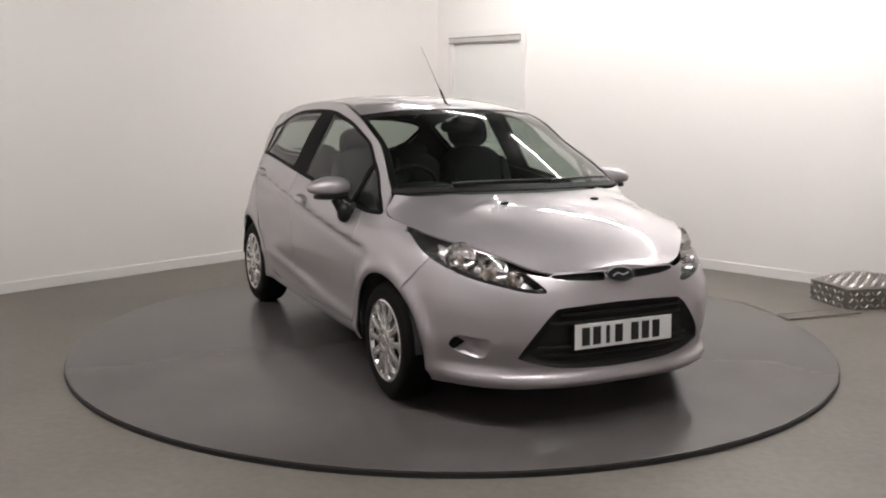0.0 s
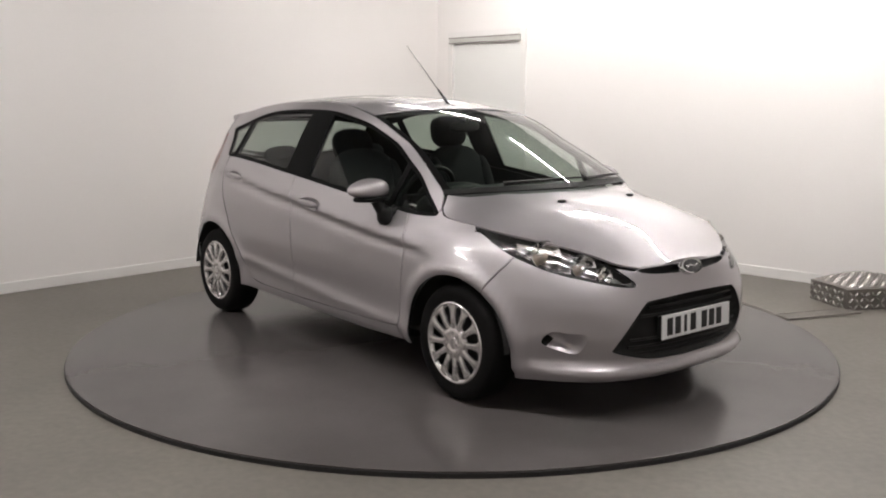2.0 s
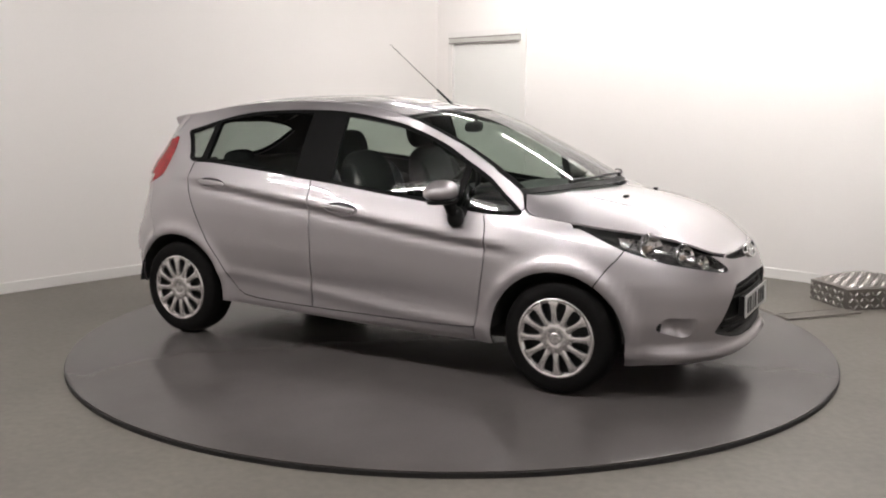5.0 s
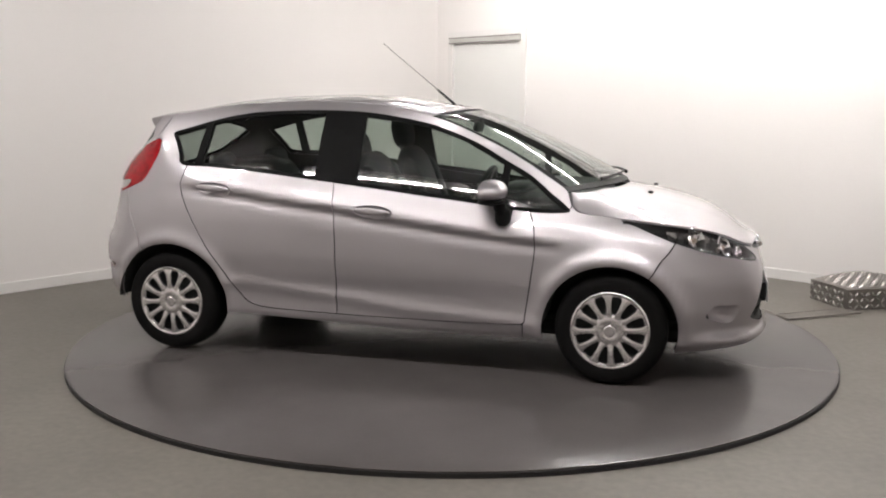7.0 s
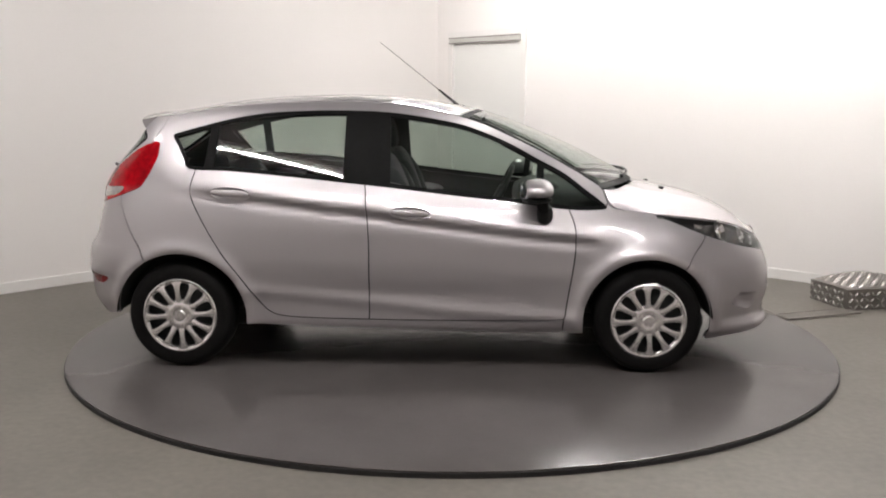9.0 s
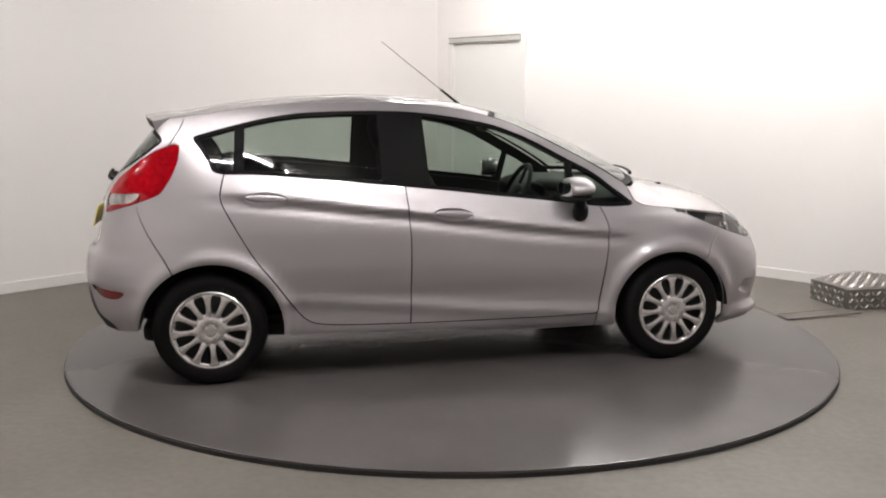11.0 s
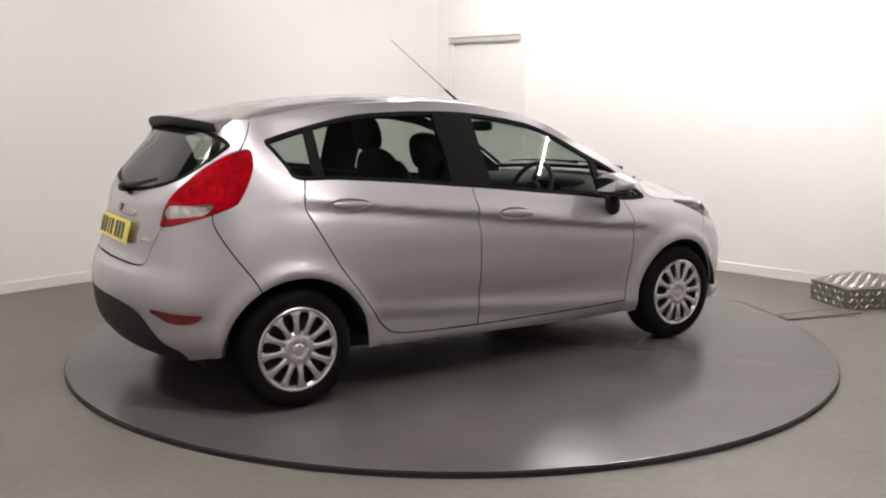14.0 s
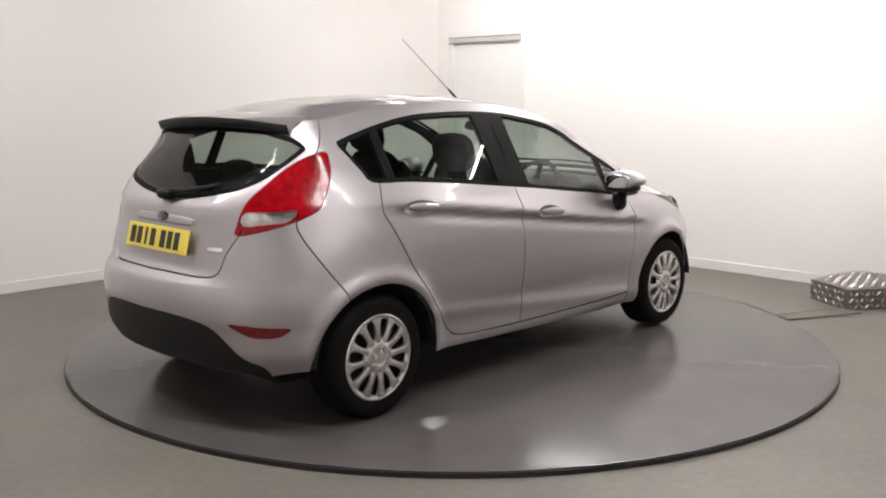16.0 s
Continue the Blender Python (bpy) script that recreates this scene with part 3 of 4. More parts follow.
def build_flank(car, flip):
    """All sheets of one side, nose to tail."""
    rail = [on(x, float(TOPLINE(x))) for x in (1.0, 1.01, 1.02, 1.04, 1.06, 1.1, 1.18, 1.25, 1.33, 1.4, 1.45, 1.5, 1.55, 1.6, 1.64, 1.68, 1.72, 1.75)]
    nose = [on(1.82, .49, .73), on(1.883, .425, .688), on(1.92, .345, .672)] + [(a_of_y(y, .690), .690) for y in (.30, .2, .1)] + [(0, .692)]
    roofline = [on(x, float(TOPLINE(x))) for x in np.arange(-1.30, .98, .06)]
    tail = [(TOTAL, 1.325), (a_of_y(.2, 1.325, True), 1.325), (a_of_y(.4, 1.325, True), 1.325), on(-1.37, 1.335)]
    foot = [on(1.8, .186), on(1.66, .178), on(1.6, .17), on(1.5, .17), on(.93, .215), on(.5, .205), on(-.1, .223), on(-.7, .240), on(-.92, .25), on(-1.45, .27), on(-1.58, .285), on(-1.70, .66, .26)]
    border = [(0, .195), (a_of_y(.3, .192), .192)] + foot + [(TOTAL - .3, .265), (TOTAL, .265)] + tail + roofline + rail + nose
    border = [tuple(p + (q - p) * k / n) for p, q in zip(map(np.array, border), map(np.array, border[1:] + border[:1])) for n in [max(1, int(np.ceil(np.linalg.norm(q - p) / .022)))] for k in range(n)]
    loops, gaps = {}, []
    loops["windows"] = catmull([on(*p) for p in WINDOWS], .025, True)
    loops["glass"] = inset(loops["windows"], .020)
    for k, pts in (("headlamp", HEADLAMP), ("taillamp", TAILLAMP), ("reversing", REVERSING), ("reflector", REFLECTOR), ("fog", FOGPOCKET)):
        loops[k] = trace(pts, .02, True)
    loops["headlamp_in"] = inset(loops["headlamp"], .022)
    loops["rear_glass"] = trace(REARGLASSLINE, .025) + [(TOTAL + .02, 1.307), (TOTAL + .02, .985)]
    loops["rear_glass_in"] = [(min(a, TOTAL + .02), z) for a, z in inset(loops["rear_glass"], .022)]
    k = loops["rear_glass_in"]
    k = [(TOTAL + .02 if a > TOTAL - .06 else a, z) for a, z in k]
    loops["rear_glass_in"] = k[:-2] + [(TOTAL + .02, k[-3][1]), (TOTAL + .02, k[0][1])]
    loops["grille"] = [(max(a, -.02), z) for a, z in trace(GRILLE[2:], .02)]
    loops["grille"] = [(-.02, .555)] + loops["grille"] + [(-.02, .266)]
    loops["diffuser"] = trace(DIFFUSER, .025) + [(a_of_x(-1.70, .24), .2), (TOTAL + .02, .2), (TOTAL + .02, .5)]
    loops["slot"] = [(-.02, .648), (a_of_y(.12, .648), .648), (a_of_y(.24, .654), .654), (a_of_y(.31, .664), .664), (a_of_y(.33, .673), .673), (a_of_y(.31, .68), .680), (a_of_y(.2, .684), .684), (-.02, .684)]
    grips = ((-.008, .842), (-.957, .936))
    for k, (x, z) in enumerate(grips):
        a = a_of_x(x, z)
        loops["grip%d" % k] = [(a + .108 * math.cos(t) * 1.0, z + .036 * math.sin(t) + .05 * .108 * math.cos(t)) for t in np.linspace(0, 2 * math.pi, 28)[:-1]]
    arches = []
    for cx, cz, rx in ((1.238, .272, .340), (-1.236, .28, .355)):
        arches.append([on(cx + rx * math.cos(t), max(.12, cz + .343 * math.sin(t))) for t in np.linspace(-.5, math.pi + .5, 46)])
    seams = {
        "door_front": [(.819, .863), (.848, .787), (.854, .669), (.842, .551), (.814, .366), (.806, .30), (.79, .284)],
        "door_foot": [(.80, .287), (.51, .277), (-.086, .274), (-.5, .279), (-.666, .287), (-.756, .309), (-.812, .363)],
        "door_mid": [(-.249, .990), (-.238, .85), (-.227, .691), (-.227, .45), (-.227, .322), (-.230, .272)],
        "door_rear": [(-1.155, 1.07), (-1.165, 1.03), (-1.176, .987), (-1.177, .93), (-1.127, .828), (-1.026, .653), (-.925, .519), (-.812, .363)],
        "sill_front": [(.80, .290), (.797, .25), (.795, .17)],
        "pillar_foot": [(1.005, .868), (1.022, .89), (1.05, .95)],
        "bumper_front": [(1.575, .78), (1.548, .735), (1.522, .691), (1.48, .64), (1.43, .56), (1.39, .50)],
        "bumper_rear": [(-1.56, .66, .95), (-1.57, .66, .905), (-1.565, .68, .86), (-1.522, .768, .742), (-1.447, .814, .631), (-1.41, .56), (-1.36, .48)],
        "hatch": [(-1.885, .0, .668), (-1.863, .126, .670), (-1.843, .364, .670), (-1.816, .436, .692), (-1.789, .465, .777), (-1.751, .512, .860), (-1.742, .518, .880)],
        "hatch_top": [(-1.45, .62, 1.16), (-1.425, .62, 1.195), (-1.39, .613, 1.248), (-1.357, .575, 1.309), (-1.345, .55, 1.34), (-1.33, .53, 1.375)],
    }
    for k, pts in seams.items():
        line = trace(pts, .03)
        if k == "hatch":
            line = [(TOTAL + .01, .668)] + line
        gaps.append(ribbon(line, GAP))
    lamp_gaps = [ribbon(list(loops[k]) + [loops[k][0]], .004) for k in ("headlamp", "taillamp")]
    cuts = [[on(.675, .84), on(.70, 1.15)], [on(.64, .84), on(.66, 1.15)], [on(-.115, .90), on(-.13, 1.42)], [on(-.365, .95), on(-.37, 1.42)], [on(-.24, .95), on(-.25, 1.42)], [on(-1.06, 1.0), on(-1.05, 1.4)], [on(-1.115, 1.0), on(-1.095, 1.4)]]
    v, f, mid = triangulate(border, list(loops.values()) + gaps + lamp_gaps + arches, cuts, .032, .022)
    hole = np.zeros(len(f), bool)
    for g in gaps + lamp_gaps + arches:
        hole |= inside(g, mid)
    isin = {k: inside(q, mid) for k, q in loops.items()}
    side = lambda cut: (mid[:, 0] - cut[0][0]) - (mid[:, 1] - cut[0][1]) * (cut[1][0] - cut[0][0]) / (cut[1][1] - cut[0][1]) < 0   # ahead of the cut
    central = ("front_bumper", "rear_bumper", "rear_hatch", "diffuser", "rear_glass_edge", "rear_window", "lower_grille", "upper_grille")

    def sheet(name, mask, mat, parent, **kw):
        if not mask.any() or (flip and name in central):
            return None
        return panel(name, flank, v, f[mask], mat, parent, flip, both=name in central, **kw)
    free = ~hole
    loop = np.array(loops["headlamp"])

    def sink(q, loop=loop, deep=.055, run=.04):
        d = np.array([np.sqrt(((loop - p) ** 2).sum(1).min()) for p in q])
        return np.clip(d / run, 0, 1) * deep + .004
    # glazing
    black = isin["windows"] & ~isin["glass"] & free
    gl = isin["glass"]
    front_side, rear_side, quarter, sail = side(cuts[2]) & ~side(cuts[1]), side(cuts[5]) & ~side(cuts[3]), ~side(cuts[6]), side(cuts[0])
    front_glass, rear_glass, quarter_glass, sail_glass = gl & front_side, gl & rear_side, gl & quarter, gl & sail
    pillars = isin["windows"] & free & ~(front_glass | rear_glass | quarter_glass | sail_glass)
    ahead = side(cuts[4])
    # painted panels: joined pieces between the seams
    special = np.zeros(len(f), bool)
    for k in loops:
        special |= isin[k]
    paint = free & ~special
    owner = {}
    root = list(range(len(f)))

    def find(i):
        while root[i] != i:
            root[i] = root[root[i]]
            i = root[i]
        return i
    for i in np.where(paint)[0]:
        t = f[i]
        for a, b in ((t[0], t[1]), (t[1], t[2]), (t[2], t[0])):
            e = (min(a, b), max(a, b))
            if e in owner:
                root[find(i)] = find(owner[e])
            owner[e] = i
    comp = np.array([find(i) for i in range(len(f))])
    seeds = {"front_door": on(.3, .6), "rear_door": on(-.6, .6), "wing": on(1.0, .75), "front_bumper": on(1.72, .55), "rear_bumper": on(-1.7, .60), "rear_hatch": (TOTAL - .2, .75), "rear_quarter": on(-1.35, .85)}
    made, taken = {}, {}
    for name, s in seeds.items():
        d = np.where(paint, ((mid - s) ** 2).sum(1), 9e9)
        taken[name] = comp[np.argmin(d)]
    for name in seeds:
        if list(taken.values()).index(taken[name]) != list(taken).index(name):
            raise ValueError("open seam at " + name + " " + str({k: int(q) for k, q in taken.items()}))
        made[name] = sheet(name, paint & (comp == taken[name]), PAINT, car)
    rest = paint & ~np.isin(comp, list(taken.values()))
    if rest.any():
        sheet("body_side", rest, PAINT, car)
    fd, rd = made["front_door"], made["rear_door"]
    q = v[np.unique(f[front_glass | rear_glass])]
    q = flank(q[:, 0], q[:, 1])
    bent = np.linalg.lstsq(np.stack([np.ones(len(q)), q[:, 0], q[:, 2], q[:, 0] ** 2, q[:, 2] ** 2], 1), q[:, 1], rcond=None)[0]
    sheet("window_frame", pillars & ahead, GLOSSBLACK, fd, label="gloss black window frame")
    sheet("window_frame", pillars & ~ahead, GLOSSBLACK, rd, label="gloss black window frame")
    sheet("window", front_glass, SIDEGLASS, fd, even=.06, depth=0, push=.004, bent=bent, label="clear side window")
    sheet("sail_window", sail_glass, SIDEGLASS, fd, even=.06, depth=0, push=.004, label="small corner window")
    sheet("window", rear_glass, SIDEGLASS, rd, even=.06, depth=0, push=.004, bent=bent, label="clear side window")
    sheet("quarter_window", quarter_glass, SIDEGLASS, made["rear_quarter"], even=.06, depth=0, push=.004, label="small fixed window")
    for k, door in ((0, fd), (1, rd)):
        lp = np.array(loops["grip%d" % k])
        sheet("handle_recess", isin["grip%d" % k] & free, PAINT, door, depth=0, push=lambda q, lp=lp: sink(q, lp, .030, .026))
        x, z = grips[k]
        y = -flank(np.array([a_of_x(x, z)]), np.array([z]))[0, 1]
        sg = 1 if flip else -1
        part("door_handle", blob((.20, .030, .040), (x, sg * (y + .012), z + .006), pose(0, 0, 0, 0, 3, 0), 2.3), PAINT, door, "silver pull handle", smooth=True)
        if k == 0 and not flip:
            part("key_lock", lathe([(.0005, .003), (.007, .002), (.008, .0)], 14, Matrix.Translation((x - .085, sg * (y + .012), z + .006)) @ pose(0, 0, 0, 90, 0, 0)), BLACK, door, "dark key lock")
    # lamps
    head = isin["headlamp"] & free
    lamp = sheet("headlight", head, LENS, car, depth=0, label="clear headlight lens")
    bright = isin["headlamp_in"] & (mid[:, 0] < on(1.90, .45, .66)[0] + .9) & (mid[:, 0] < on(1.52, .72, .76)[0])
    sheet("lamp_housing", head & ~bright, PLASTIC, lamp, depth=0, push=sink, label="dark headlight housing")
    sheet("lamp_reflector", head & bright, LAMPSILVER, lamp, depth=0, push=sink, label="silvered headlight reflector")
    for (x, y, z), r in (((1.645, .635, .752), .068), ((1.790, .540, .708), .060), ((1.862, .478, .672), .038)):
        a, zz = on(x, y, z)
        P, N = flank(np.array([a]), np.array([zz]))[0], normals_of(flank, np.array([a]), np.array([zz]))[0]
        N = N if N[1] < 0 else -N
        face = (Vector(N) * .5 + Vector((1, -.1, .05)) * .5).normalized()
        c = Vector(P) - Vector(N) * .036
        rot = face.to_track_quat("Z", "Y").to_matrix().to_4x4()
        bm = lathe([(.002, -.012), (r * .35, -.010), (r * .7, .0), (r * .92, .016), (r, .020), (r * 1.04, .018), (r * 1.04, .006)], 28)
        bm.transform(Matrix.Translation(c) @ rot)
        if flip:
            bm.transform(Matrix.Diagonal((1, -1, 1, 1)))
            bmesh.ops.reverse_faces(bm, faces=bm.faces[:])
        part("reflector", bm, CHROME, lamp, "chrome lamp reflector", smooth=True)
        bm = blob((r * .42, r * .42, r * .5), (0, 0, -.002), power=2)
        bm.transform(Matrix.Translation(c) @ rot)
        if flip:
            bm.transform(Matrix.Diagonal((1, -1, 1, 1)))
        part("bulb", bm, AMBER, lamp, "pale lamp bulb cover", smooth=True)
    tl = sheet("tail_light", isin["taillamp"] & free & ~isin["reversing"], RED, car, label="red tail light lens", depth=.012)
    sheet("reversing_lamp", isin["reversing"] & free, CLEARLAMP, tl, depth=0, push=.003, label="clear reversing lamp")
    rb = made["rear_bumper"] or car
    sheet("reflector", isin["reflector"] & free, DARKRED, rb, depth=0, push=.006, label="dark red bumper reflector")
    sheet("diffuser", isin["diffuser"] & free, PLASTIC, rb, push=.004, label="black lower bumper")
    sheet("rear_glass_edge", isin["rear_glass"] & ~isin["rear_glass_in"], GLOSSBLACK, (made["rear_hatch"] or car), depth=.006, push=.003)
    sheet("rear_window", isin["rear_glass_in"], REARGLASS, (made["rear_hatch"] or car), even=.05, depth=0, push=.003, label="dark tinted rear window")
    fb = made["front_bumper"] or car
    fl = np.array(loops["fog"])
    i0 = on(1.70, .715, .37)[0]
    scoop = lambda q: sink(q, fl, .085, .014) * np.clip(1 - (i0 - q[:, 0]) / .20, 0.0, 1)
    # shade at the recess's deep outer end, put in as black
    slot = isin["fog"] & free & (mid[:, 0] > i0 - .040)
    sheet("fog_recess", isin["fog"] & free & ~slot, PAINT, fb, depth=0, label="blanked fog lamp recess", push=scoop)
    sheet("fog_slot", slot, BLACK, fb, depth=0, label="shaded outer end of the fog lamp recess, coloured black", push=scoop)
    sheet("lower_grille", isin["grille"] & free, PLASTIC, fb, depth=0, push=lambda q: sink(q, np.array(loops["grille"])[1:-1], .045, .03), label="black plastic lower grille")
    sheet("upper_grille", isin["slot"] & free, BLACK, fb, depth=0, push=lambda q: sink(q, np.array(loops["slot"])[1:-1], .03, .012), label="black upper grille slot")
    # lining behind the seams and inside the doors
    lining = ~isin["grip0"] & ~isin["grip1"] & ~isin["windows"] & ~isin["rear_glass"] & ~isin["headlamp"] & ~isin["grille"] & ~isin["slot"] & ~isin["fog"]
    for a in arches:
        lining &= ~inside(a, mid)
    sheet("inner_lining", lining, LINER, car, depth=0, push=.022, label="dark inner lining")
    sheet("pillar_lining", pillars, LINER, car, depth=0, push=.02, label="dark pillar lining")


def hood_height(x, y):
    xe = np.clip(x, 1.0, 1.945)
    ye = np.interp(xe, HOOD_X, HOOD_Y)
    ze = np.interp(xe, HOOD_X, HOOD_Z)
    t = np.clip(np.abs(y) / ye, 0, 1.05)
    z = ze + HOOD_RISE(xe) * (1 - t ** (2.4 + 4 * np.clip((1.27 - xe) / .22, 0, 1)))
    z = z + .005 * np.exp(-((np.abs(y) - .50 * ye - .06) / .04) ** 2) * np.clip((1.9 - x) / .3, 0, 1)
    return np.stack([x + 0 * y, y + 0 * x, z], -1)


HOOD_X = np.linspace(1.0, 1.945, 60)
_edge = flank(np.array([a_of_x(x, float(TOPLINE(x))) for x in HOOD_X]), TOPLINE(HOOD_X))
for _ in range(4):
    _edge[1:-1] = (_edge[:-2] + 2 * _edge[1:-1] + _edge[2:]) / 4
HOOD_Y, HOOD_Z = -_edge[:, 1], _edge[:, 2]
HOOD_RISE = spline([1.0, 1.25, 1.4, 1.6, 1.75, 1.85, 1.90, 1.945], [.112, .125, .118, .098, .075, .05, .035, .020])

# windscreen and roof: across from rail to rail
RAIL_X = np.concatenate([np.linspace(.995, .2, 40), np.linspace(.18, -1.37, 70)])
_rz = TOPLINE(RAIL_X)
RAIL = flank(np.array([a_of_x(x, float(z)) for x, z in zip(RAIL_X, _rz)]), _rz)
for _ in range(12):
    RAIL[1:-1] = (RAIL[:-2] + 2 * RAIL[1:-1] + RAIL[2:]) / 4
BOW = spline([-1.37, -1.1, -.4, .0, .24, .6, .995], [-.06, -.03, .0, .05, .10, .17, .25])
CROWN = spline([-1.37, -1.1, -.6, -.1, .24, .6, .995], [.030, .038, .042, .044, .038, .030, .02])


def top_sheet(s, t):
    """s: x of the rail, falling; t: -1 to 1 across, times 0.6."""
    x = -s
    t = t / .6
    q = np.stack([np.interp(-x, -RAIL_X, RAIL[:, k]) for k in range(3)], -1)
    return np.stack([q[..., 0] + BOW(x) * (1 - t ** 2), q[..., 1] * -t, q[..., 2] + CROWN(x) * (1 - np.abs(t) ** 2.6)], -1)


def grid_panel(name, s0, s1, t0, t1, mat, parent, ns, nt, push=0.0, depth=.008, label="", outward=(0.3, 0, 1)):
    a, b = np.linspace(s0, s1, ns + 1), np.linspace(t0, t1, nt + 1)
    u, w = np.meshgrid(a, b, indexing="ij")
    v = np.stack([u.ravel(), w.ravel()], 1)
    k = lambda i, j: i * (nt + 1) + j
    tris = []
    for i in range(ns):
        for j in range(nt):
            tris += [(k(i, j), k(i + 1, j), k(i + 1, j + 1)), (k(i, j), k(i + 1, j + 1), k(i, j + 1))]
    return panel(name, top_sheet, v, np.array(tris), mat, parent, depth=depth, push=(lambda q: np.full(len(q), push)) if push else None, label=label, outward=outward, even=.035)


def build_top(car):
    ys = np.linspace(-.30, .30, 13)
    front = [(float(np.interp(abs(y), [0, .1, .2, .3], [1.952, 1.949, 1.940, 1.922])), float(y)) for y in ys]
    keep = (HOOD_X > 1.02) & (HOOD_X < 1.905)
    right = [(x, -(y - .004)) for x, y in zip(HOOD_X[keep][::-1], HOOD_Y[keep][::-1])]
    rear = [(1.252 - .252 * (abs(y) / .69) ** 2.1, y) for y in np.linspace(-.672, .672, 30)]
    border = front[::-1] + right + rear + [(x, -y) for x, y in right[::-1]]
    border = [(float(a), float(b)) for a, b in border]
    v, f, mid = triangulate(border, [], [], .03, .03)
    hood = panel("bonnet", hood_height, v, f, PAINT, car, outward=(0.2, 0, 1), depth=.012, even=.045, label="silver bonnet")
    panel("bonnet_lining", hood_height, v, f, LINER, car, outward=(0.2, 0, 1), depth=0, push=lambda q: np.full(len(q), .03))
    for y in (-.26, .26):
        z = float(hood_height(np.array([1.39]), np.array([y]))[0, 2])
        part("washer_jet", blob((.03, .045, .016), (1.39, y, z + .004)), BLACK, hood, "black washer jet", smooth=True)
    # windscreen, with its black border
    glass_ = grid_panel("windscreen", -.965, -.27, -.565, .565, SCREENGLASS, car, 24, 24, push=.002, depth=0, label="clear laminated windscreen", outward=(1, 0, 1))
    grid_panel("cowl", -.998, -.965, -.6, .6, PLASTIC, car, 2, 24, push=.004, label="black plastic cowl below the windscreen")
    for s in (-1, 1):
        grid_panel("screen_edge", -.965, -.27, *sorted((s * .565, s * .592)), GLOSSBLACK, glass_, 24, 2, push=.002, depth=0)
    grid_panel("screen_edge", -.27, -.236, -.59, .59, GLOSSBLACK, glass_, 2, 24, push=.002, depth=0)
    roof = grid_panel("roof", -.232, 1.33, -.578, .578, PAINT, car, 50, 30, label="silver roof panel")
    for s in (-1, 1):
        grid_panel("roof_ditch", -.236, 1.33, *sorted((s * .578, s * .598)), BLACK, roof, 40, 1, push=.006, depth=0, label="black roof ditch strip")
    grid_panel("headlining", -.25, 1.30, -.58, .58, HEADLINING, car, 24, 14, push=.025, depth=0, label="grey headlining")
    # aerial
    base = Vector((.227, 0, 1.392))
    part("aerial_base", blob((.075, .032, .022), base + Vector((0, 0, .0))), BLACK, roof, "black aerial foot", smooth=True)
    tip = Vector((-.24, .04, 1.76))
    ant = [base + Vector((-.01, 0, .008)) + (tip - base) * k for k in (0, .25, .26, .6, 1)]
    part("aerial_stem", rod(ant[:2], [.009, .0065], 8), BLACK, roof, "black aerial stem", smooth=True)
    part("aerial", rod(ant[1:], [.004, .0034, .0028, .002], 8), DULL, roof, "thin grey whip aerial", smooth=True)
    # spoiler over the rear window
    rows = []
    for t in np.linspace(-1, 1, 25):
        e = top_sheet(np.array([1.30]), np.array([t * .578]))[0] - (0, 0, .003)
        f = top_sheet(np.array([1.345]), np.array([t * .578]))[0]
        tipx, tipz = -1.580 + .075 * t * t, 1.347 - .030 * t * t
        tip = np.array([tipx, t * .535, tipz])
        mid_ = (f + tip) / 2 + np.array([0, 0, .005])
        rows.append([e, f, mid_, tip, tip + (-.002, 0, -.007), tip + (.012, 0, -.042), np.array([tipx + .08, t * .525, tipz - .050]), np.array([-1.46, t * .52, 1.278])])
    n = len(rows[0])
    V = [p for r in rows for p in r]
    F = [(i * n + j, i * n + j + 1, (i + 1) * n + j + 1, (i + 1) * n + j) for i in range(24) for j in range(n - 1)]
    top = [q for q in F if q[0] % n < 3]
    low = [q for q in F if q[0] % n >= 3]
    F0 = top + [tuple(reversed(range(n))), tuple(range(24 * n, 25 * n))]
    sp = mesh_object("rear_spoiler", V, [q[::-1] for q in F0], PAINT, car, "silver roof spoiler")
    sp.data.set_sharp_from_angle(angle=radians(35))
    mesh_object("spoiler_underside", V, [q[::-1] for q in low], PLASTIC, sp, "black spoiler underside")


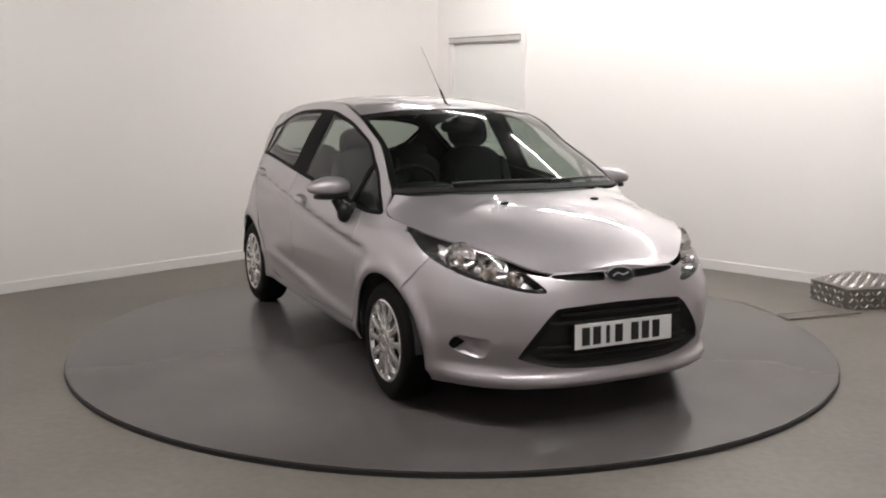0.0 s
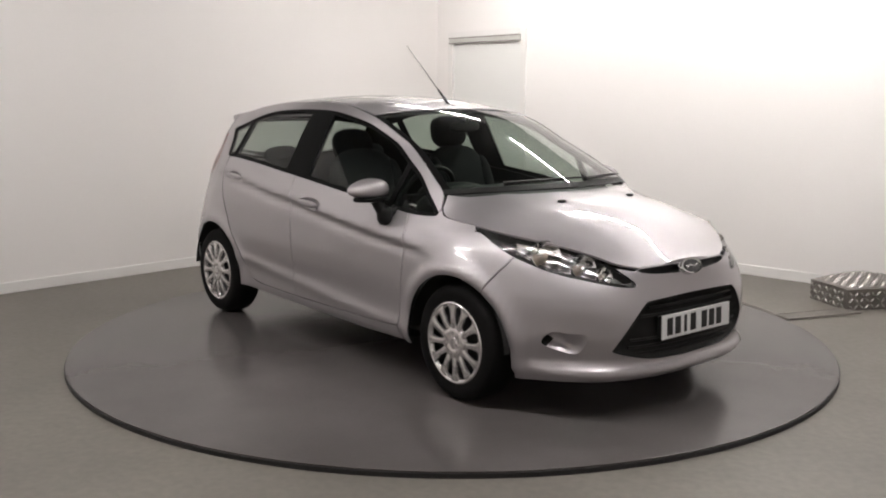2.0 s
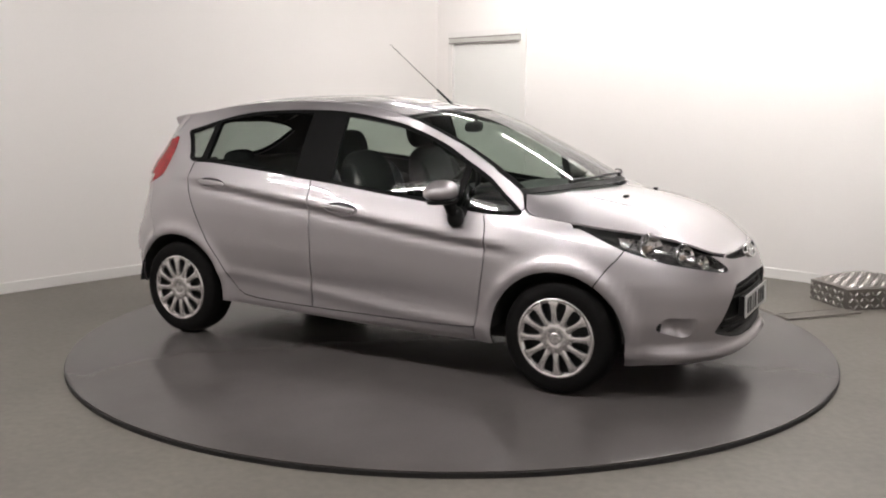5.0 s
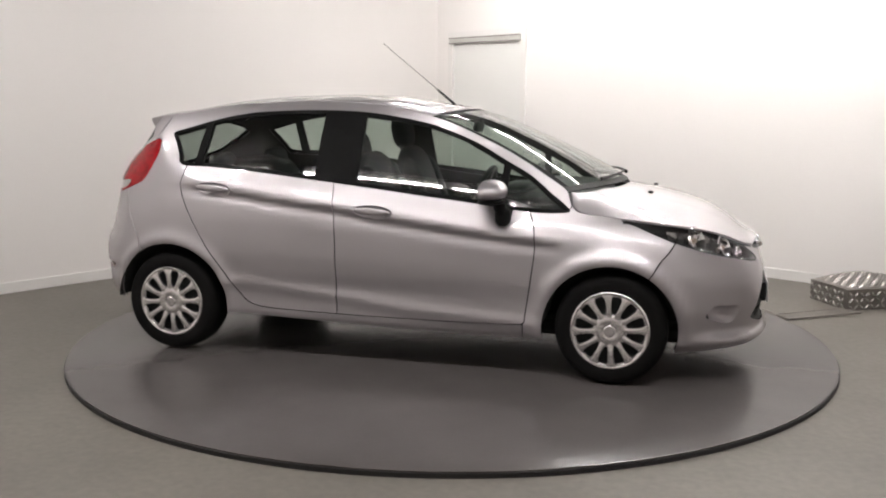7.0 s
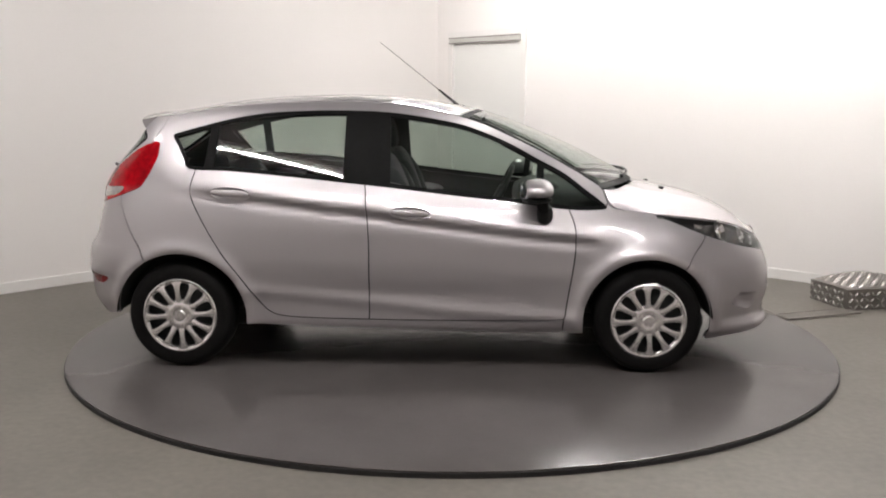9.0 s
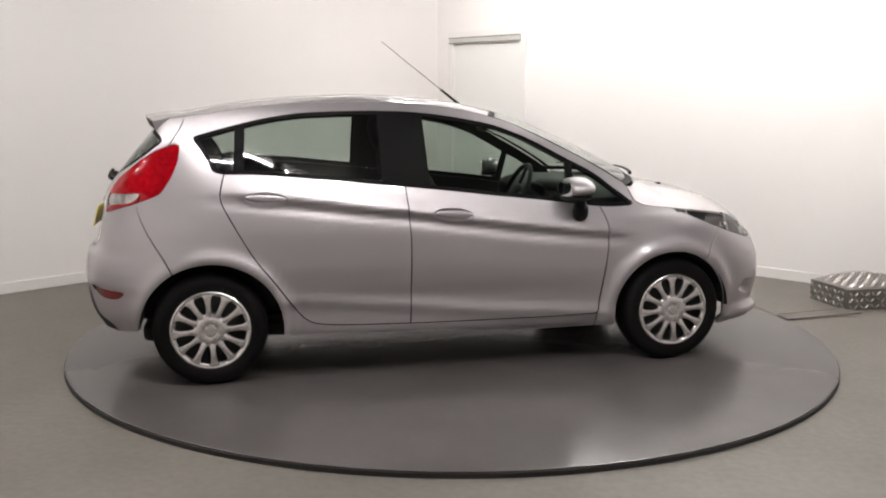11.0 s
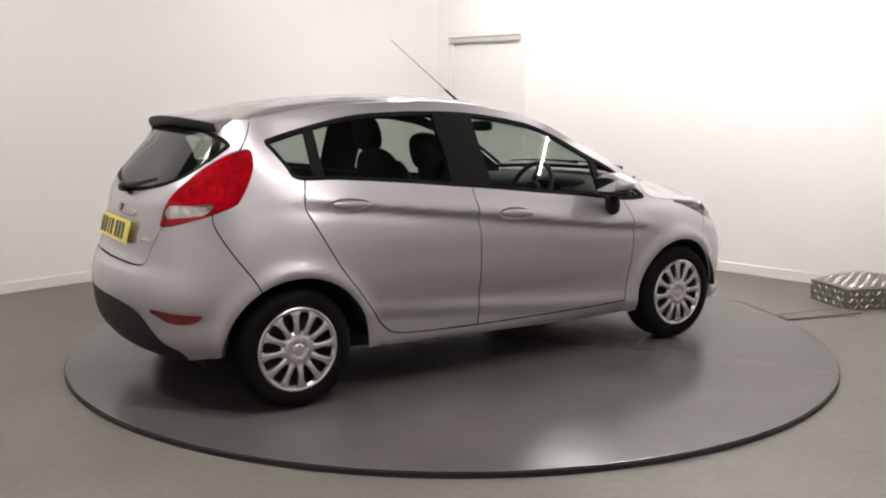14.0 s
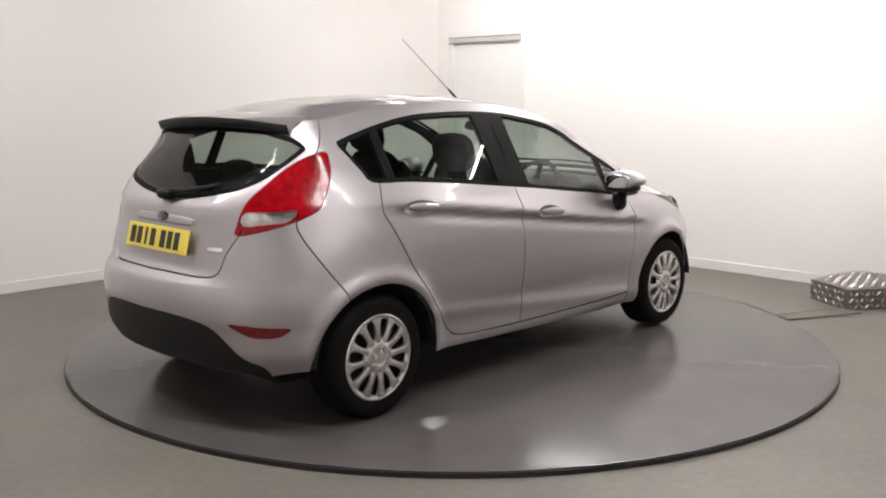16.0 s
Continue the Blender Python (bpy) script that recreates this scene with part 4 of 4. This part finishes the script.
def build_wheel(car, x, side):
    """side: -1 right, 1 left; the outer face lies at y = 0.825."""
    m = pose(x, side * .825, .285, 90 if side < 0 else -90, 0, 0)
    hub = part("wheel", lathe([(.002, -.16), (.19, -.16), (.19, -.03), (.185, -.028), (.002, -.028)], 40), BLACK, car, "steel wheel with a silver plastic cover", smooth=True)
    hub.matrix_basis = m
    prof = [(.187, -.01), (.196, .001), (.210, .004), (.235, .006), (.258, .002), (.272, -.010), (.281, -.028), (.2855, -.05), (.2865, -.09), (.2855, -.14), (.280, -.165), (.26, -.185), (.21, -.19), (.19, -.17)]
    part("tyre", lathe(prof, 64), RUBBER, hub, "black road tyre", smooth=True)
    bm = lathe([(.172, -.012), (.175, -.002), (.182, .004), (.192, .006), (.199, .002), (.201, -.006), (.198, -.012)], 64)
    join(bm, lathe([(.001, .010), (.025, .010), (.030, .006), (.034, .0085), (.060, .006), (.078, .003), (.086, -.004), (.088, -.014)], 40))
    part("wheel_cover", bm, COVER, hub, "silver multi-spoke wheel cover", smooth=True)
    bm = bmesh.new()
    for k in range(12):
        own = bmesh.new()
        rings = []
        for r, w, h in ((.070, .0185, .003), (.090, .0165, .005), (.108, .0145, .007), (.135, .0155, .007), (.160, .0195, .006), (.170, .0255, .005), (.184, .044, .003)):
            rings.append([own.verts.new((r, -w, h - .012)), own.verts.new((r, -w * .8, h)), own.verts.new((r, 0, h + .003)), own.verts.new((r, w * .8, h)), own.verts.new((r, w, h - .012))])
        for a, b in zip(rings, rings[1:]):
            for j in range(4):
                own.faces.new((a[j], b[j], b[j + 1], a[j + 1]))
        own.transform(pose(0, 0, 0, 0, 0, 30 * k + 4))
        join(bm, own)
    part("spokes", bm, COVER, hub, smooth=True)
    for k in range(5):
        part("nut_cap", lathe([(.0005, .0), (.005, .0), (.006, -.004)], 8, pose(.044 * math.cos(k * 1.2566), .044 * math.sin(k * 1.2566), .010)), DULL, hub)
    # arch lining
    bm = bmesh.new()
    ring = []
    cz = .275
    for t in np.linspace(.06, math.pi - .06, 30):
        c = ((1.238 if x > 0 else -1.236) + (.343 if x > 0 else .357) * math.cos(t), cz + .347 * math.sin(t))
        ring.append([bm.verts.new((c[0], side * .815, c[1])), bm.verts.new((c[0], side * .55, c[1]))])
    for a, b in zip(ring, ring[1:]):
        bm.faces.new((a[0], b[0], b[1], a[1]))
    bm.faces.new([r[1] for r in ring])
    part("arch_lining", bm, LINER, car, "black wheel arch lining")


def build_mirror(car, side):
    lean = pose(0, 0, 0, 0, -4, side * -10)
    bm = blob((.170, .240, .118), (.640, side * .890, .975), lean, 2.25)
    for v in bm.verts:                        # thinner towards the outer end
        k = min(max((side * v.co.y - .90) / .12, 0), 1)
        v.co.z = .972 + (v.co.z - .972) * (1 - .30 * k)
    for v in bm.verts:
        if v.co.x < .595:
            v.co.x = .595 + (v.co.x - .595) * .35
        if v.co.z < .955:
            v.co.z = .955 + (v.co.z - .955) * .7
    cap = part("door_mirror", bm, PAINT, car, "silver door mirror housing", smooth=True)
    part("mirror_glass", blob((.012, .160, .080), (.577, side * .885, .972), lean, 3), MIRROR, cap, "mirror glass", smooth=True)
    part("mirror_edge", blob((.145, .185, .035), (.645, side * .880, .928), lean, 2.8), BLACK, cap, "black lower mirror shell", smooth=True)
    bm = blob((.085, .075, .105), (.690, side * .825, .845), pose(0, 0, 0, 0, 0, 0), 2.4)
    join(bm, rod([(.70, side * .76, .865), (.69, side * .83, .84), (.67, side * .86, .92)], [.035, .032, .032], 12))
    part("mirror_arm", bm, BLACK, cap, "black mirror arm", smooth=True)


def build_plate(car, front):
    """Number plate with seven plain bars."""
    if front:
        m = Matrix.Translation((2.019, 0, .418)) @ pose(0, 0, 0, 0, -2, 0)
        mat, name = WHITEPLATE, "white front number plate"
    else:
        m = Matrix.Translation((-1.845, 0, .806)) @ pose(0, 0, 0, 0, -14, 180)
        mat, name = YELLOWPLATE, "yellow rear number plate"
    plate = part("number_plate", box((.006, .52, .111), (0, 0, 0), .0025), mat, car, name)
    plate.matrix_basis = m
    for i in range(7):
        y = -.205 + i * .058 + (.028 if i > 3 else 0)
        part("plate_bar", box((.002, .018 if i == 2 else .040, .079), (.0042, y, 0)), INK, plate)
    return plate


def build_front(car):
    m = Matrix.Translation((1.972, 0, .667)) @ pose(0, 0, 0, 0, 62, 0)
    bm = lathe([(.001, .004), (.80, .004), (.82, .009), (.95, .010), (1.0, .004), (1.0, -.012)], 40)
    bm.transform(m @ Matrix.Diagonal((.038, .080, 1, 1)))
    badge = part("badge_rim", bm, CHROME, car, "chrome oval badge rim", smooth=True)
    bm = lathe([(.001, .0075), (.80, .006)], 40)
    bm.transform(m @ Matrix.Diagonal((.038, .080, 1, 1)))
    part("badge", bm, BADGE, badge, "dark oval badge", smooth=True)
    bm = rod([(.006, -.045, .0085), (-.008, -.015, .0085), (.004, .012, .0085), (-.006, .045, .0085)], .004, 6)
    bm.transform(m)
    part("badge_mark", bm, CHROME, badge, smooth=True)
    # bars of the lower grille
    for z in (.30, .335, .37, .475, .51):
        pts = []
        for y in np.linspace(-.40, .40, 17):
            if abs(y) > .47 - max(0, (z - .35)) * .75:
                continue
            p = flank(np.array([a_of_y(abs(y), z)]), np.array([z]))[0]
            pts.append((p[0] - .028, y, z))
        part("grille_bar", rod(pts, .007, 6), PLASTIC, car, smooth=True)
    part("plate_mount", box((.03, .50, .10), (1.998, 0, .418), .006), PLASTIC, car)


def build_rear(car):
    rz = lambda z, y=0.0: float(flank(np.array([a_of_y(abs(y), z, True)]), np.array([z]))[0, 0])
    # handle strip over the plate
    bm = blob((.028, .48, .040), (rz(.89) + .004, 0, .892), pose(0, 0, 0, 0, 15, 0), 4)
    part("hatch_handle", bm, PAINT, car, "silver hatch handle strip", smooth=True)
    m = Matrix.Translation((rz(.905) - .014, 0, .905)) @ pose(0, 0, 0, 0, -76, 0)
    bm = lathe([(.001, .004), (.80, .004), (1.0, .001), (1.0, -.006)], 32)
    bm.transform(m @ Matrix.Diagonal((.022, .045, 1, 1)))
    part("rear_badge", bm, BADGE, car, "dark oval rear badge", smooth=True)
    bm = box((.004, .085, .018), (rz(.80, .40) - .003, -.40, .79), .001, pose(0, 0, 0, 0, 14, 14))
    part("model_mark", bm, CHROME, car, "small chrome lettering as a plain bar")
    # wiper on the rear window
    pts = [(rz(z, y) - .034, y, z) for y, z in ((.10, 1.014), (.0, 1.012), (-.10, 1.020), (-.22, 1.036), (-.36, 1.062))]
    part("rear_wiper", rod(pts, [.012, .019, .016, .012, .008], 8), BLACK, car, "black rear wiper arm", smooth=True)
    part("wiper_pivot", blob((.075, .12, .050), (rz(1.0) - .022, .02, 1.0)), BLACK, car, "black wiper pivot cover", smooth=True)
    part("tailpipe", rod([(-1.75, .42, .235), (-1.55, .42, .24)], .022, 12), DULL, car, smooth=True)


def build_wipers(car):
    for y0, y1 in ((.42, -.18), (-.10, -.60)):
        pts = []
        for k in np.linspace(0, 1, 7):
            y = y0 + (y1 - y0) * k
            s, t = -.972 + .012 * math.sin(k * 2.2), -y / .69 * .6
            p = top_sheet(np.array([s]), np.array([t]))[0]
            pts.append(Vector(p) + Vector((.012, 0, .016)))
        part("wiper", rod(pts, [.012, .009, .008, .007, .006, .005, .004], 6), BLACK, car, "black windscreen wiper", smooth=True)


def build_cabin(car):
    """Dashboard, wheel, seats and floor."""
    part("cabin_floor", box((2.7, 1.30, .03), (-.1, 0, .30), .01), LINER, car, "dark carpeted cabin floor")
    part("underbody", box((3.2, 1.1, .10), (0, 0, .22), .03), LINER, car, "black underbody")
    part("boot_shelf", box((.42, 1.12, .02), (-1.30, 0, .93), .008), CLOTH, car, "dark parcel shelf")
    bm = blob((.62, 1.30, .26), (.86, 0, .84), None, 3.4)
    blob((.20, .34, .09), (.70, -.36, .945), None, 2.6, bm)
    dash = part("dashboard", bm, PLASTIC, car, "black dashboard", smooth=True)
    part("instrument_panel", blob((.04, .24, .10), (.60, -.36, .915), pose(0, 0, 0, 0, -20, 0), 3), GLOSSBLACK, dash)
    part("centre_console", blob((.30, .22, .40), (.66, 0, .66), pose(0, 0, 0, 0, 15, 0), 3.5), PLASTIC, dash, smooth=True)
    bm = bmesh.new()
    m = Matrix.Translation((.46, -.36, .90)) @ pose(0, 0, 0, 0, -65, 0)
    own = lathe([(.178 + .014 * math.cos(t), .014 * math.sin(t)) for t in np.linspace(0, 2 * math.pi, 13)], 40)
    join(bm, own)
    blob((.13, .15, .05), (0, 0, .0), None, 2.6, bm)
    for a in (0, 180, 270):
        box((.13, .030, .018), (0, 0, 0), .006, pose(0, 0, 0, 0, 0, a) @ pose(.10, 0, 0), bm=bm)
    bm.transform(m)
    part("steering_wheel", bm, PLASTIC, car, "black steering wheel", smooth=True)
    for y in (-.37, .37):
        bm = blob((.52, .50, .17), (.20, y, .50), pose(0, 0, 0, 0, -8, 0), 3.2)
        blob((.15, .48, .62), (-.10, y, .84), pose(0, 0, 0, 0, -18, 0), 3.0, bm)
        for s in (-1, 1):
            blob((.16, .09, .52), (-.075, y + s * .20, .82), pose(0, 0, 0, 0, -18, 0), 2.6, bm)
        seat = part("front_seat", bm, CLOTH, car, "charcoal cloth front seat", smooth=True)
        x, z = (-.265, 1.15) if y < 0 else (-.235, 1.225)
        part("headrest", blob((.105, .28, .21), (x, y, z), pose(0, 0, 0, 0, -12, 0), 2.8), CLOTH, seat, "charcoal cloth headrest", smooth=True)
        for s in (-1, 1):
            part("headrest_post", rod([(x + .01, y + s * .06, z - .055), (x + .04, y + s * .06, z - .155)], .006, 8), CHROME, seat)
    bm = blob((.48, 1.24, .17), (-.78, 0, .52), pose(0, 0, 0, 0, -6, 0), 3.6)
    blob((.15, 1.22, .56), (-1.06, 0, .80), pose(0, 0, 0, 0, -20, 0), 3.6, bm)
    bench = part("rear_seat", bm, CLOTH, car, "charcoal cloth rear bench", smooth=True)
    for y in (-.36, .36):
        part("headrest", blob((.095, .26, .13), (-1.14, y, 1.05), pose(0, 0, 0, 0, -14, 0), 2.8), CLOTH, bench, smooth=True)
    bm = blob((.03, .22, .065), (.36, 0, 1.275), pose(0, 0, 0, 0, 8, 0), 3)
    join(bm, rod([(.365, 0, 1.29), (.385, 0, 1.35)], .010, 8))
    part("rear_view_mirror", bm, BLACK, car, "black rear-view mirror", smooth=True)


def build_car():
    car = tagged(new("hatchback_car"), "silver five-door hatchback car parked on the turntable", "car")
    for flip in (False, True):
        build_flank(car, flip)
    build_top(car)
    for x in (1.2445, -1.2445):
        for side in (-1, 1):
            build_wheel(car, x, side)
    for side in (-1, 1):
        build_mirror(car, side)
    build_front(car)
    build_rear(car)
    build_plate(car, True)
    build_plate(car, False)
    build_wipers(car)
    build_cabin(car)
    return car


build_room()
build_lights()
turntable = build_turntable()
build_tread_box()
car = build_car()


def motions():
    """The turntable carries the car round, about seven degrees a second."""
    off = Vector((-.179, -.053, 0))
    turns = [(0, -63.75), (0.5, -60.32), (1, -56.87), (1.5, -53.38), (2, -49.86), (2.5, -46.35), (3, -42.86), (3.5, -39.4), (4, -35.94), (5, -29.0), (5.75, -23.8), (6.5, -18.63),
             (7, -15.23), (7.5, -11.88), (8, -8.55), (8.5, -5.2), (9, -1.77), (10, 5.3), (10.75, 10.6), (11.5, 15.87), (12, 19.39), (12.5, 22.92), (13, 26.46), (13.5, 29.97),
             (14, 33.44), (14.5, 36.88), (15, 40.35), (15.5, 43.79), (16, 47.24)]
    rows_car, rows_table = [], []
    for t, a in turns:
        spin = pose(0, 0, 0, 0, 0, a)
        rows_table.append((t, spin))
        rows_car.append((t, Matrix.Translation(spin @ off + Vector((0, 0, DECK))) @ spin))
    walk(turntable, rows_table)
    walk(car, rows_car)


motions()
